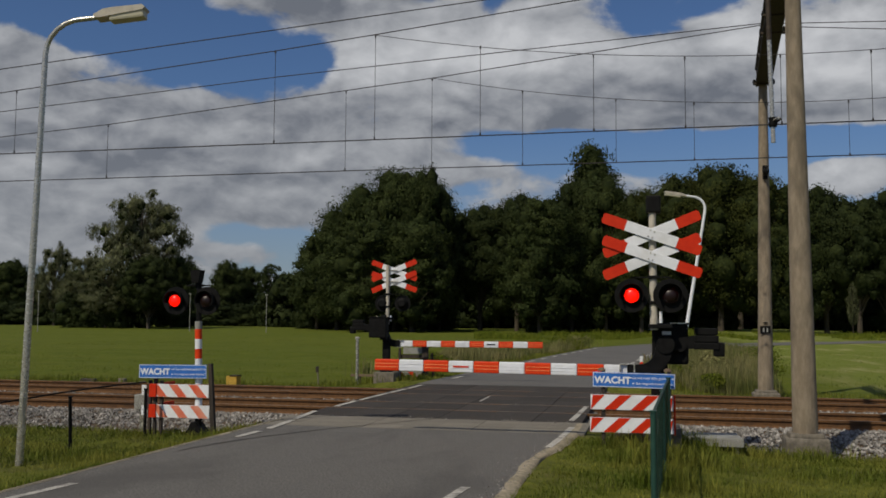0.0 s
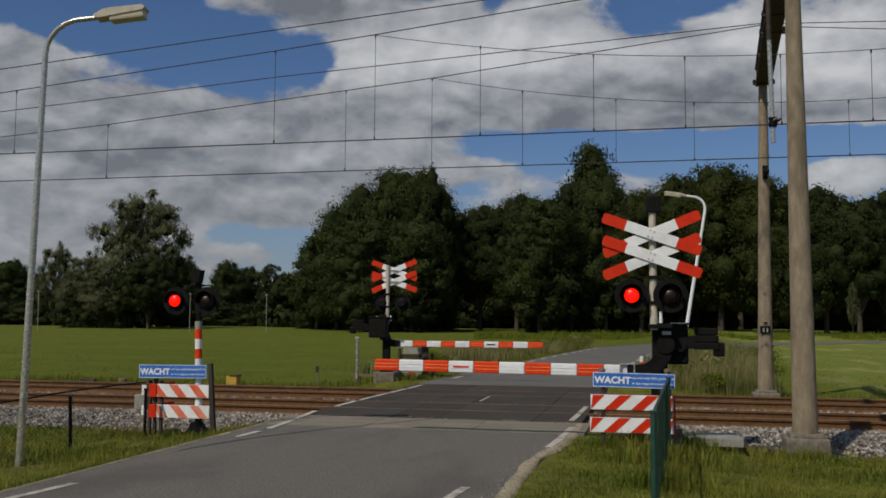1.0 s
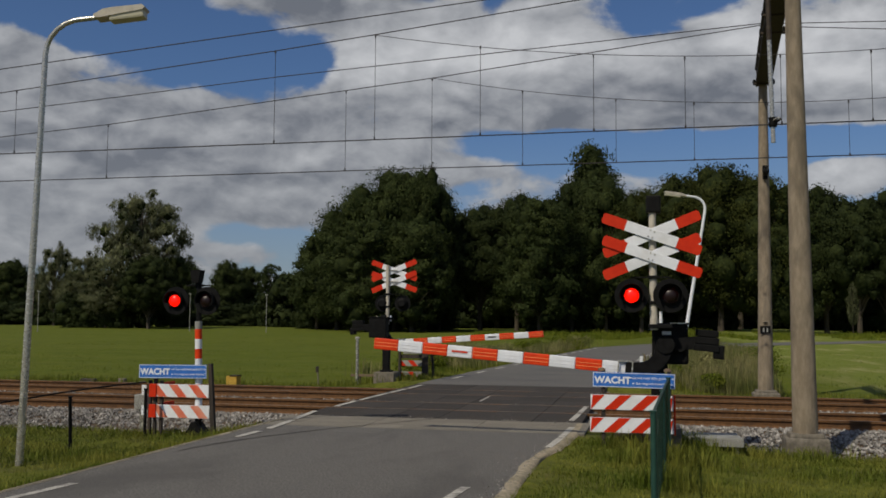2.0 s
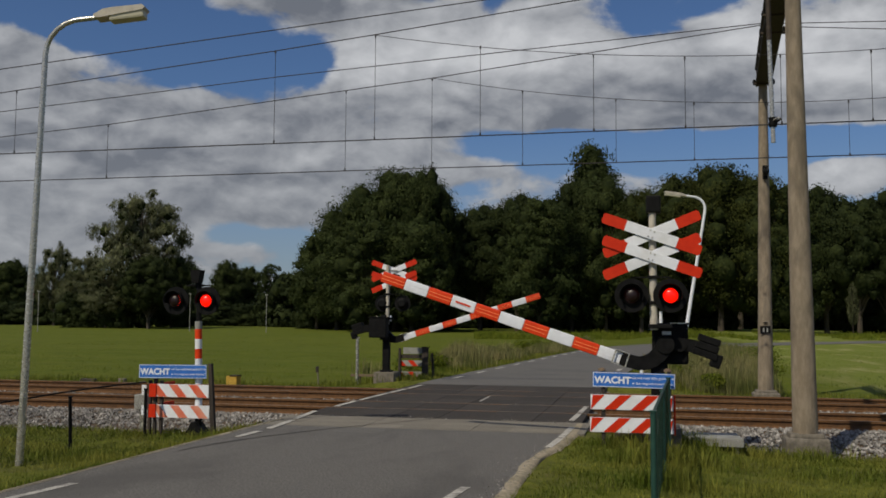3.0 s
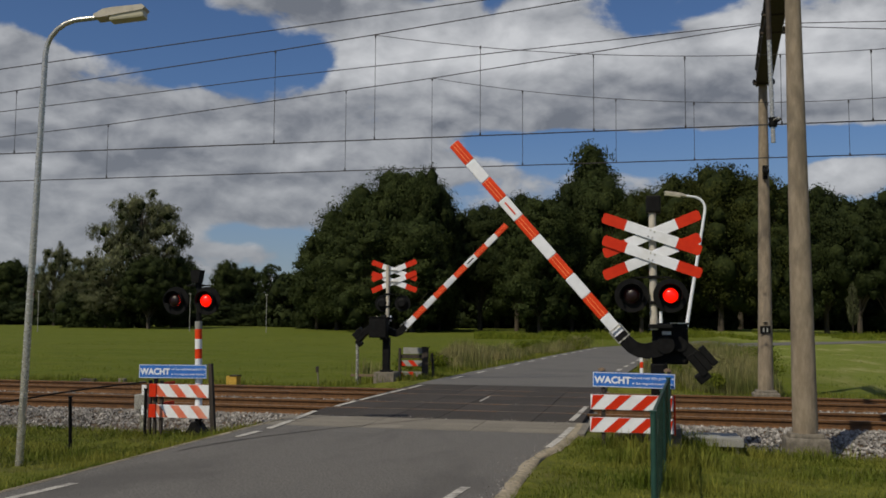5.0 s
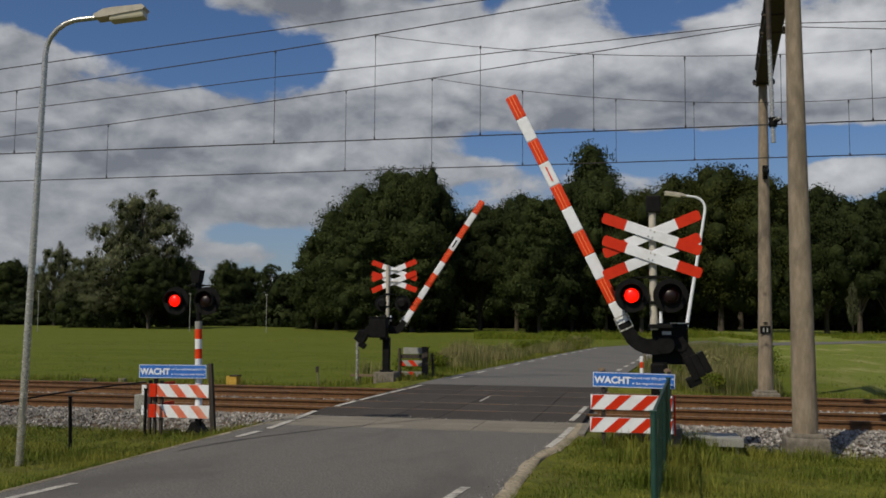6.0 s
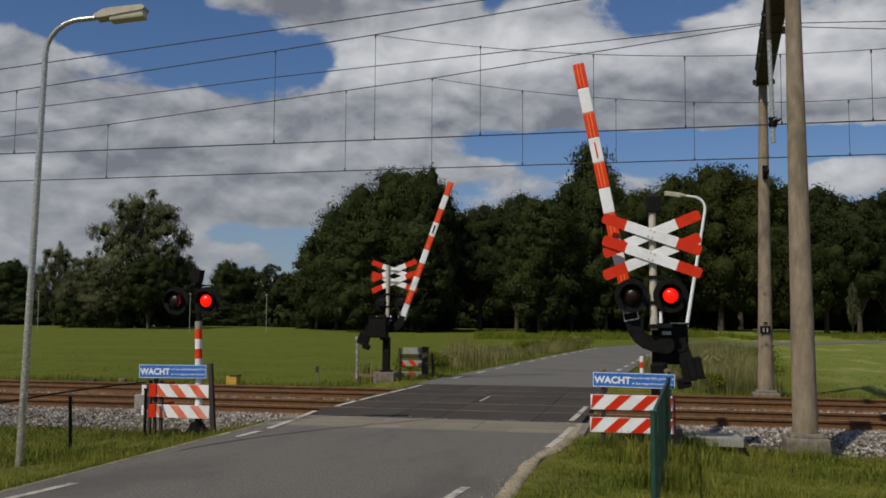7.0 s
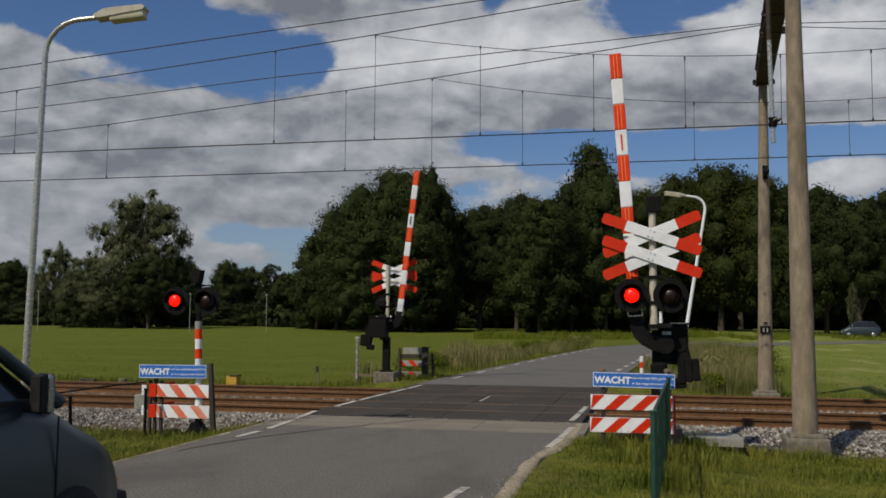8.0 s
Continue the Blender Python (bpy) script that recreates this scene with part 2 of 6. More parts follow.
M = {
    "asphalt": surface("worn_asphalt", (0.080, 0.076, 0.069), (0.178, 0.168, 0.154), 55, 0.85, bump=0.5, grain=200, stain=(0.072, 0.067, 0.062), stain_scale=0.8, stain_amount=0.7, stretch=(1.0, 0.45, 1.0), contrast=(0.38, 0.64)),
    "far_asphalt": surface("bleached_asphalt", (0.100, 0.096, 0.089), (0.138, 0.132, 0.122), 18, 0.85, bump=0.2, grain=160, stain=(0.07, 0.07, 0.07), stain_scale=0.4),
    "crossing": surface("rubber_crossing_panel", (0.036, 0.032, 0.029), (0.060, 0.054, 0.048), 16, 0.85, bump=0.3, grain=120, stain=(0.062, 0.048, 0.038), stain_scale=1.4, stain_amount=0.5, each=0.15, spec=0.2),
    "paver": surface("concrete_paving", (0.135, 0.122, 0.098), (0.235, 0.212, 0.172), 34, 0.9, bump=0.3, grain=140, stain=(0.085, 0.08, 0.07), stain_scale=1.0, each=0.10),
    "line": surface("worn_road_paint", (0.56, 0.54, 0.49), (0.34, 0.325, 0.29), 30, 0.75, bump=0.2, stain=(0.13, 0.122, 0.112), stain_scale=4.5, stain_amount=0.8),
    "soil": surface("grassy_soil", (0.066, 0.082, 0.010), (0.128, 0.136, 0.022), 5, 0.95, bump=0.6, grain=40, stain=(0.10, 0.085, 0.045), stain_scale=0.9, stain_amount=0.45, spec=0.1),
    "sand": surface("sandy_margin", (0.25, 0.215, 0.155), (0.38, 0.33, 0.245), 14, 0.95, bump=0.2, grain=90, stain=(0.11, 0.105, 0.05), stain_scale=2.2, stain_amount=0.6, spec=0.1),
    "blade": surface("verge_grass", (0.080, 0.112, 0.010), (0.205, 0.205, 0.034), 0.8, 0.7, bump=0, island=0.35, spec=0.2, translucent=0.3),
    "meadow_blade": surface("meadow_grass", (0.080, 0.112, 0.009), (0.160, 0.178, 0.022), 0.5, 0.8, bump=0, island=0.3, spec=0.1, translucent=0.25),
    "straw": surface("dry_weeds", (0.26, 0.235, 0.105), (0.105, 0.125, 0.034), 0.7, 0.8, bump=0, island=0.35, spec=0.1, translucent=0.25),
    "rust": surface("rusty_rail_steel", (0.096, 0.044, 0.014), (0.160, 0.078, 0.029), 12, 0.75, metal=0.1, bump=0.3, stain=(0.06, 0.034, 0.02), stain_scale=2.5),
    "rail_top": surface("polished_rail_head", (0.20, 0.145, 0.10), (0.14, 0.095, 0.06), 20, 0.5, metal=0.4, bump=0.05),
    "ballast": surface("ballast_bed", (0.066, 0.046, 0.031), (0.125, 0.092, 0.065), 22, 0.95, bump=0.8, grain=45, stain=(0.11, 0.075, 0.05), stain_scale=0.8),
    "stone": surface("crushed_stone", (0.12, 0.112, 0.102), (0.33, 0.312, 0.288), 9, 0.9, bump=0.2, island=0.45),
    "sleeper": surface("concrete_sleeper", (0.13, 0.09, 0.06), (0.19, 0.14, 0.095), 14, 0.9, bump=0.3, stain=(0.10, 0.065, 0.04)),
    "pole": surface("weathered_concrete", (0.20, 0.160, 0.112), (0.285, 0.232, 0.168), 9, 0.9, bump=0.35, grain=70, stain=(0.12, 0.10, 0.075), stain_scale=3.4, stain_amount=0.75, stretch=(1, 1, 0.35)),
    "concrete": surface("foundation_concrete", (0.12, 0.105, 0.082), (0.21, 0.185, 0.15), 12, 0.9, bump=0.4, stain=(0.11, 0.10, 0.08), stain_scale=3.0),
    "steel": surface("galvanised_steel", (0.45, 0.43, 0.38), (0.52, 0.50, 0.44), 14, 0.26, metal=0.6, bump=0.04, stain=(0.36, 0.345, 0.30), stain_scale=3, stain_amount=0.3),
    "pale_post": surface("cream_paint", (0.44, 0.40, 0.33), (0.52, 0.48, 0.40), 10, 0.6, bump=0.1, stain=(0.28, 0.25, 0.20), stain_scale=4),
    "dark_steel": surface("dark_brown_steel", (0.030, 0.022, 0.017), (0.060, 0.045, 0.033), 14, 0.7, metal=0.2, bump=0.2),
    "black": surface("black_enamel", (0.004, 0.004, 0.004), (0.008, 0.008, 0.008), 10, 0.62, bump=0.12, stain=(0.018, 0.017, 0.016), stain_scale=4, stain_amount=0.2, spec=0.12),
    "wire": surface("dull_copper_wire", (0.02, 0.018, 0.017), (0.035, 0.03, 0.028), 5, 0.7, bump=0),
    "white": surface("white_sheeting", (0.72, 0.74, 0.78), (0.78, 0.80, 0.84), 9, 0.5, bump=0.05, stain=(0.52, 0.51, 0.48), stain_scale=3, stain_amount=0.35),
    "red": surface("red_sheeting", (0.54, 0.022, 0.002), (0.60, 0.030, 0.003), 9, 0.5, bump=0.05, spec=0.25, stain=(0.44, 0.024, 0.004), stain_scale=3, stain_amount=0.4),
    "orange": surface("orange_red_sheeting", (0.64, 0.038, 0.003), (0.72, 0.052, 0.005), 9, 0.5, bump=0.05, spec=0.25, stain=(0.44, 0.028, 0.008), stain_scale=4, stain_amount=0.4),
    # lighter orange that paints the reflection along the boom's ribs
    "rib_glint": surface("orange_rib_highlight", (0.86, 0.26, 0.09), (0.90, 0.32, 0.12), 9, 0.4, bump=0.03),
    "faded": surface("faded_red_sheeting", (0.62, 0.14, 0.075), (0.68, 0.24, 0.15), 6, 0.6, bump=0.05, stain=(0.60, 0.34, 0.26), stain_scale=3, stain_amount=0.6),
    "faded_top": surface("sun_bleached_red_sheeting", (0.62, 0.075, 0.03), (0.66, 0.13, 0.06), 6, 0.6, bump=0.05, stain=(0.60, 0.22, 0.14), stain_scale=3, stain_amount=0.5),
    "blue": surface("blue_sign_face", (0.024, 0.125, 0.46), (0.032, 0.155, 0.54), 7, 0.4, bump=0.03),
    "timber": surface("tarred_timber", (0.028, 0.022, 0.018), (0.055, 0.043, 0.034), 10, 0.85, bump=0.4, stretch=(1, 1, 0.2)),
    "green_steel": surface("dark_green_coated_steel", (0.012, 0.045, 0.034), (0.020, 0.065, 0.048), 8, 0.45, bump=0.05),
    "yellow": surface("faded_yellow_box", (0.42, 0.25, 0.03), (0.50, 0.32, 0.05), 8, 0.7, bump=0.1),
    "grey_box": surface("grey_cabinet_paint", (0.24, 0.24, 0.22), (0.31, 0.31, 0.29), 8, 0.7, bump=0.1, stain=(0.18, 0.17, 0.14)),
    "bark": surface("bark", (0.045, 0.036, 0.026), (0.085, 0.068, 0.050), 4, 0.95, bump=0.6),
    "leaf_oak": surface("oak_leaves", (0.026, 0.039, 0.011), (0.048, 0.062, 0.018), 0.22, 0.7, bump=0, island=0.28, spec=0.1, translucent=0.18),
    # darker copy of the oak leaves; the wood's shade is put into the colour
    "leaf_dark": surface("shaded_wood_leaves", (0.016, 0.025, 0.008), (0.032, 0.043, 0.013), 0.22, 0.7, bump=0, island=0.28, spec=0.1, translucent=0.15),
    "leaf_bright": surface("sunny_oak_leaves", (0.024, 0.033, 0.007), (0.048, 0.055, 0.012), 0.22, 0.7, bump=0, island=0.3, spec=0.1, translucent=0.18),
    # darkened leaf colour: the shade inside a crown, put into the colour
    "leaf_shade": surface("shaded_inner_leaves", (0.013, 0.019, 0.007), (0.028, 0.036, 0.011), 1.6, 0.9, bump=0.8, grain=4, spec=0.05),
    "leaf_willow": surface("willow_leaves", (0.072, 0.084, 0.036), (0.130, 0.138, 0.066), 0.3, 0.6, bump=0, island=0.4, spec=0.25, translucent=0.25),
    "lamp_glass": surface("lamp_diffuser", (0.45, 0.42, 0.30), (0.52, 0.49, 0.37), 6, 0.35, bump=0.02),
    "car_paint": surface("blue_grey_car_paint", (0.030, 0.047, 0.058), (0.036, 0.054, 0.066), 3, 0.36, metal=0.25, bump=0, spec=0.6),
    "car_trim": surface("black_car_plastic", (0.010, 0.010, 0.011), (0.017, 0.017, 0.018), 20, 0.6, bump=0.05, spec=0.25),
    "car_glass": surface("tinted_car_glass", (0.010, 0.011, 0.012), (0.014, 0.015, 0.017), 2, 0.12, bump=0, spec=0.6),
    "tyre": surface("tyre_rubber", (0.014, 0.014, 0.014), (0.022, 0.022, 0.022), 18, 0.85, bump=0.2),
    "silver": surface("silver_trim", (0.42, 0.43, 0.44), (0.5, 0.5, 0.51), 6, 0.3, metal=0.8, bump=0),
    "amber": surface("amber_lens", (0.75, 0.28, 0.03), (0.8, 0.32, 0.04), 6, 0.25, bump=0),
    "glow_red": surface("lit_red_lens", (0.3, 0.004, 0.002), (0.3, 0.005, 0.003), 6, 0.3, bump=0, emit=((1.0, 0.006, 0.001), 1.5)),
    "dead_red": surface("unlit_red_lens", (0.010, 0.003, 0.003), (0.014, 0.004, 0.004), 6, 0.4, bump=0),
}


def field_material():
    """Meadow: short grass with long mowing bands, paler towards the mown strip by the wood."""
    m = bpy.data.materials.new("meadow")
    m.use_nodes = True
    nt = m.node_tree
    p = nt.nodes["Principled BSDF"]
    co = nt.nodes.new("ShaderNodeTexCoord").outputs["Object"]
    fine = noisen(nt, vecn(nt, "MULTIPLY", co, (0.55, 1.0, 1.0)), 1.6, 9.0, 0.75)
    bands = noisen(nt, vecn(nt, "MULTIPLY", co, (0.02, 0.35, 0.0)), 1.0, 5.0, 0.6)
    broad = noisen(nt, co, 0.06, 4.0, 0.5)
    col = mixn(nt, stepn(nt, fine, 0.3, 0.7), (0.056, 0.082, 0.007), (0.122, 0.142, 0.016))
    col = mixn(nt, mathn(nt, "MULTIPLY", stepn(nt, bands, 0.4, 0.65), 0.5), col, (0.130, 0.136, 0.028))
    col = mixn(nt, mathn(nt, "MULTIPLY", stepn(nt, broad, 0.45, 0.7), 0.4), col, (0.085, 0.112, 0.016))
    sep = nt.nodes.new("ShaderNodeSeparateXYZ")
    nt.links.new(co, sep.inputs[0])
    mown = mathn(nt, "MULTIPLY", stepn(nt, sep.outputs[0], 4.0, 9.0), stepn(nt, sep.outputs[1], 27.0, 34.0))
    hay = mixn(nt, stepn(nt, noisen(nt, vecn(nt, "MULTIPLY", co, (1.0, 0.25, 0.0)), 0.5, 6.0, 0.6), 0.5, 0.72), (0.145, 0.175, 0.032), (0.28, 0.27, 0.11))
    col = mixn(nt, mown, col, hay)
    nt.links.new(col, p.inputs["Base Color"])
    p.inputs["Roughness"].default_value = 0.95
    p.inputs["Specular IOR Level"].default_value = 0.1
    bn = nt.nodes.new("ShaderNodeBump")
    bn.inputs["Strength"].default_value, bn.inputs["Distance"].default_value = 0.8, 0.08
    nt.links.new(noisen(nt, co, 7.0, 8.0, 0.75), bn.inputs["Height"])
    nt.links.new(bn.outputs[0], p.inputs["Normal"])
    return m


M["meadow"] = field_material()


# ---------------------------------------------------------------- mesh helpers
def box(bm, c, s, bevel=0.0, m=None):
    r = bmesh.ops.create_cube(bm, size=1.0)
    vs = r["verts"]
    for v in vs:
        v.co = Vector((v.co.x * s[0] + c[0], v.co.y * s[1] + c[1], v.co.z * s[2] + c[2]))
    if bevel:
        es = list({e for v in vs for e in v.link_edges})
        out = bmesh.ops.bevel(bm, geom=es, offset=bevel, segments=2, affect="EDGES", profile=0.6)
        vs = list({v for f in out["faces"] for v in f.verts} | {v for v in vs if v.is_valid})
    if m is not None:
        bmesh.ops.transform(bm, matrix=m, verts=vs)
    return vs


def tube(bm, pts, radii, n=10, cap=True):
    """A round bar through the points, with a radius at each."""
    pts = [Vector(p) for p in pts]
    if isinstance(radii, (int, float)):
        radii = [radii] * len(pts)
    rings, side = [], None
    for i, p in enumerate(pts):
        d = (pts[min(i + 1, len(pts) - 1)] - pts[max(i - 1, 0)]).normalized()
        if side is None:
            side = d.cross(Vector((0, 0, 1)) if abs(d.z) < 0.9 else Vector((1, 0, 0))).normalized()
        side = (side - d * side.dot(d)).normalized()
        up = d.cross(side)
        rings.append([bm.verts.new(p + (side * math.cos(a) + up * math.sin(a)) * radii[i]) for a in [2 * math.pi * k / n for k in range(n)]])
    for a, b in zip(rings, rings[1:]):
        for k in range(n):
            bm.faces.new((a[k], a[(k + 1) % n], b[(k + 1) % n], b[k])).smooth = True
    if cap:
        for f in (bm.faces.new(rings[0][::-1]), bm.faces.new(rings[-1])):
            for e in f.edges:
                e.smooth = False


def prism(bm, outline, y0, y1):
    """An outline of (x, z) pairs made solid from y0 to y1."""
    a = [bm.verts.new((x, y0, z)) for x, z in outline]
    b = [bm.verts.new((x, y1, z)) for x, z in outline]
    n = len(a)
    bm.faces.new(a)
    bm.faces.new(b[::-1])
    for i in range(n):
        bm.faces.new((a[i], b[i], b[(i + 1) % n], a[(i + 1) % n]))
    bmesh.ops.recalc_face_normals(bm, faces=bm.faces[:])


def finish(name, bm, material, parent=None, label="", smooth=False):
    me = bpy.data.meshes.new(name)
    bm.to_mesh(me)
    bm.free()
    me.materials.append(M[material])
    if smooth:
        for p in me.polygons:
            p.use_smooth = True
    ob = new(name, me)
    if parent is not None:
        ob.parent = parent
    if label:
        ob["label"] = label
    return ob


def part(name, bm, material, parent, label="", smooth=False):
    return finish(name, bm, material, parent, label, smooth)


def thing(name, m, label, category, group=""):
    ob = new(name)
    ob.empty_display_size = 0.2
    ob.matrix_basis = m
    return tagged(ob, label, category, group)


def boxed(name, c, s, material, parent, bevel=0.0, label="", m=None):
    bm = bmesh.new()
    box(bm, c, s, bevel, m)
    return part(name, bm, material, parent, label)


def rod(name, pts, radii, material, parent, n=10, label=""):
    bm = bmesh.new()
    tube(bm, pts, radii, n)
    return part(name, bm, material, parent, label)


def smooth01(v):
    v = min(1.0, max(0.0, v))
    return v * v * (3 - 2 * v)


# ---------------------------------------------------------------- ground, road, railway
RAILS = (17.85, 19.35, 21.62, 23.12)
ROAD_L, ROAD_R = -6.25, -1.15


def road_centre(y):
    """The road runs straight over the crossing and bends away beyond it."""
    if y < 26:
        return -3.70
    u = y - 26
    return -3.70 + 0.052 * u + 0.00035 * u * u + (0.0009 * (y - 58) ** 2 if y > 58 else 0)


def road_left(y):
    return road_centre(y) - 2.55


def road_right(y):
    return road_centre(y) + 2.55 - 0.29 * (1 - smooth01((y - 11.0) / 4.0)) * (1 if y < 26 else 0)


def ground_z(x, y):
    c = road_centre(y)
    left, right = road_left(y), road_right(y)
    rise = 0.80 * smooth01((y - 60) / 100)
    if y < 26:
        lz = -0.03 - 0.27 * smooth01((left + 0.1 - x) / 1.5)
        rz = -0.03 - 0.06 * smooth01((x - right) / 3.0) - 0.25 * smooth01((x - right - 1.2) / 2.0) * smooth01((y - 12.6) / 2.2)
    else:
        lz = -0.03 - 0.30 * smooth01((left - 0.6 - x) / 3.0)
        rz = -0.03 - 0.30 * smooth01((x - right - 0.6) / 3.0)
    z = lz if x < c else rz
    bed = smooth01((y - 15.2) / 1.0) * (1 - smooth01((y - 24.6) / 1.2))
    off = smooth01((left + 0.15 - x) / 0.5) if x < c else smooth01((x - right + 0.15) / 0.5)
    z = z + (-0.48 - z) * bed * off
    if left - 0.02 < x < right + 0.02:
        z = -0.09
    if abs(x) > 2 or y > 27:
        z += 0.03 * noise.noise(Vector((x * 0.25, y * 0.25, 3.0))) * min(1.0, max(0.0, min(abs(x - left), abs(x - right)) - 0.3))
    return z + rise


def steps_of(marks):
    out = []
    for a, b, st in marks:
        n = max(1, round((b - a) / st))
        out += [a + (b - a) * i / n for i in range(n)]
    return out + [marks[-1][1]]


def build_ground():
    xs = steps_of([(-2400, -400, 400), (-400, -100, 40), (-100, -24, 6), (-24, -9, 0.8), (-9, 3.5, 0.22), (3.5, 14, 0.8), (14, 60, 4), (60, 400, 34), (400, 2400, 400)])
    ys = steps_of([(-400, -40, 60), (-40, 4, 3), (4, 14, 0.5), (14, 27, 0.2), (27, 60, 1.0), (60, 200, 5), (200, 600, 50), (600, 4000, 425)])
    bm = bmesh.new()
    grid = [[bm.verts.new((x, y, ground_z(x, y))) for x in xs] for y in ys]
    for j in range(len(ys) - 1):
        for i in range(len(xs) - 1):
            f = bm.faces.new((grid[j][i], grid[j][i + 1], grid[j + 1][i + 1], grid[j + 1][i]))
            f.smooth = True
            f.material_index = 0 if (ys[j] < 26.5 and ys[j] > -40 and -24 < xs[i] < 14) else 1
    ob = finish("ground", bm, "soil")
    ob.data.materials.append(M["meadow"])
    tagged(ob, "flat green meadow with rough grassy verges", "ground", kind="structure")


def build_strip(name, y0, y1, step, top, material, label, category, inset=0.0, wobble=0.0):
    """A road slab that follows the road's line, with real edges."""
    n = max(1, round((y1 - y0) / step))
    bm = bmesh.new()
    rows = []
    for i in range(n + 1):
        y = y0 + (y1 - y0) * i / n
        z = top + 0.80 * smooth01((y - 60) / 100)
        wl = wobble * noise.noise(Vector((y * 0.9, 0.0, 1.0)))
        wr = wobble * noise.noise(Vector((y * 0.9, 5.0, 1.0)))
        a, b = road_left(y) + inset + wl, road_right(y) - inset + wr
        cols = [a + (b - a) * k / 6 for k in range(7)]
        rows.append([bm.verts.new((a, y, z - 0.12))] + [bm.verts.new((x, y, z)) for x in cols] + [bm.verts.new((b, y, z - 0.12))])
    for r, s in zip(rows, rows[1:]):
        for k in range(len(r) - 1):
            bm.faces.new((r[k], r[k + 1], s[k + 1], s[k]))
    bm.faces.new([v for v in rows[0]][::-1])
    bm.faces.new([v for v in rows[-1]])
    bmesh.ops.recalc_face_normals(bm, faces=bm.faces[:])
    return tagged(finish(name, bm, material), label, category, kind="structure")


def build_line_marks():
    """Edge markings: a dashed line along each side, broken white strips worn by tyres."""
    def dash(x0, y0, x1, y1, w, z=0.006):
        bm = bmesh.new()
        d = Vector((x1 - x0, y1 - y0, 0))
        s = Vector((d.y, -d.x, 0)).normalized() * w / 2
        n = max(2, int(d.length / 0.25))
        rows = []
        for i in range(n + 1):
            p = Vector((x0, y0, z)) + d * i / n
            j = 0.010 * noise.noise(Vector((p.x * 7, p.y * 7, 0)))
            rows.append((bm.verts.new(p - s * (1 + j * 8)), bm.verts.new(p + s * (1 - j * 8))))
        low = [(bm.verts.new(a.co - Vector((0, 0, 0.008))), bm.verts.new(b.co - Vector((0, 0, 0.008)))) for a, b in (rows[0], rows[-1])]
        for (a, b), (c, e) in zip(rows, rows[1:]):
            bm.faces.new((a, b, e, c))
        bm.faces.new((rows[0][0], low[0][0], low[0][1], rows[0][1]))
        bm.faces.new((rows[-1][0], rows[-1][1], low[1][1], low[1][0]))
        ob = finish("road_marking", bm, "line")
        tagged(ob, "worn white edge line painted on the road", "road marking", "edge line dashes", "structure")
    # near side
    for y in (-10.0, -7.2, -4.4, -1.6, 1.6, 4.8):
        dash(-5.93, y, -5.93, y + 1.1, 0.10)
        dash(-1.90, y, -1.90, y + 1.1, 0.10)
    dash(-5.97, 7.75, -5.86, 8.82, 0.10)
    dash(-1.96, 8.45, -1.87, 9.62, 0.10)
    # over the crossing
    for xa, ya, xb, yb in ((-5.90, 12.9, -5.88, 13.6), (-5.88, 14.0, -5.98, 15.2), (-6.02, 15.5, -6.18, 16.9), (-6.12, 17.95, -6.12, 19.25), (-6.10, 19.5, -6.06, 21.5), (-6.04, 21.72, -6.00, 22.9), (-5.99, 23.2, -5.96, 24.4)):
        dash(xa, ya, xb, yb, 0.11, 0.010)
    for xa, ya, xb, yb in ((-1.36, 12.9, -1.30, 13.9), (-1.30, 14.0, -1.25, 15.4), (-1.34, 16.5, -1.30, 17.75), (-1.30, 17.95, -1.27, 19.25)):
        dash(xa, ya, xb, yb, 0.10, 0.010)
    dash(-3.56, 19.95, -3.585, 21.2, 0.05, 0.010)
    # beyond
    y = 27.6
    while y < 63:
        c, e = road_centre(y), road_centre(y + 1.1)
        dash(c - 2.15, y, e - 2.15, y + 1.2, 0.15, 0.012)
        dash(c + 2.15, y, e + 2.15, y + 1.2, 0.15, 0.012)
        y += 3.1


def rail_outline():
    return [(-0.075, -0.172), (0.075, -0.172), (0.075, -0.160), (0.016, -0.140), (0.009, -0.125), (0.009, -0.050), (0.036, -0.040),
            (0.036, -0.006), (0.028, 0.0), (-0.028, 0.0), (-0.036, -0.006), (-0.036, -0.040), (-0.009, -0.050), (-0.009, -0.125), (-0.016, -0.140), (-0.075, -0.160)]


def build_rails():
    for y in RAILS:
        bm = bmesh.new()
        ends = []
        for x in (-140.0, 140.0):
            ends.append([bm.verts.new((x, y + a, z)) for a, z in rail_outline()])
        n = len(ends[0])
        for k in range(n):
            f = bm.faces.new((ends[0][k], ends[0][(k + 1) % n], ends[1][(k + 1) % n], ends[1][k]))
            f.material_index = 1 if k == 8 else 0
        bm.faces.new(ends[0][::-1])
        bm.faces.new(ends[1])
        bmesh.ops.recalc_face_normals(bm, faces=bm.faces[:])
        ob = finish("rail", bm, "rust")
        ob.data.materials.append(M["rail_top"])
        tagged(ob, "long rusty brown steel rail on sleepers", "rail", "rails of the two tracks", "structure")


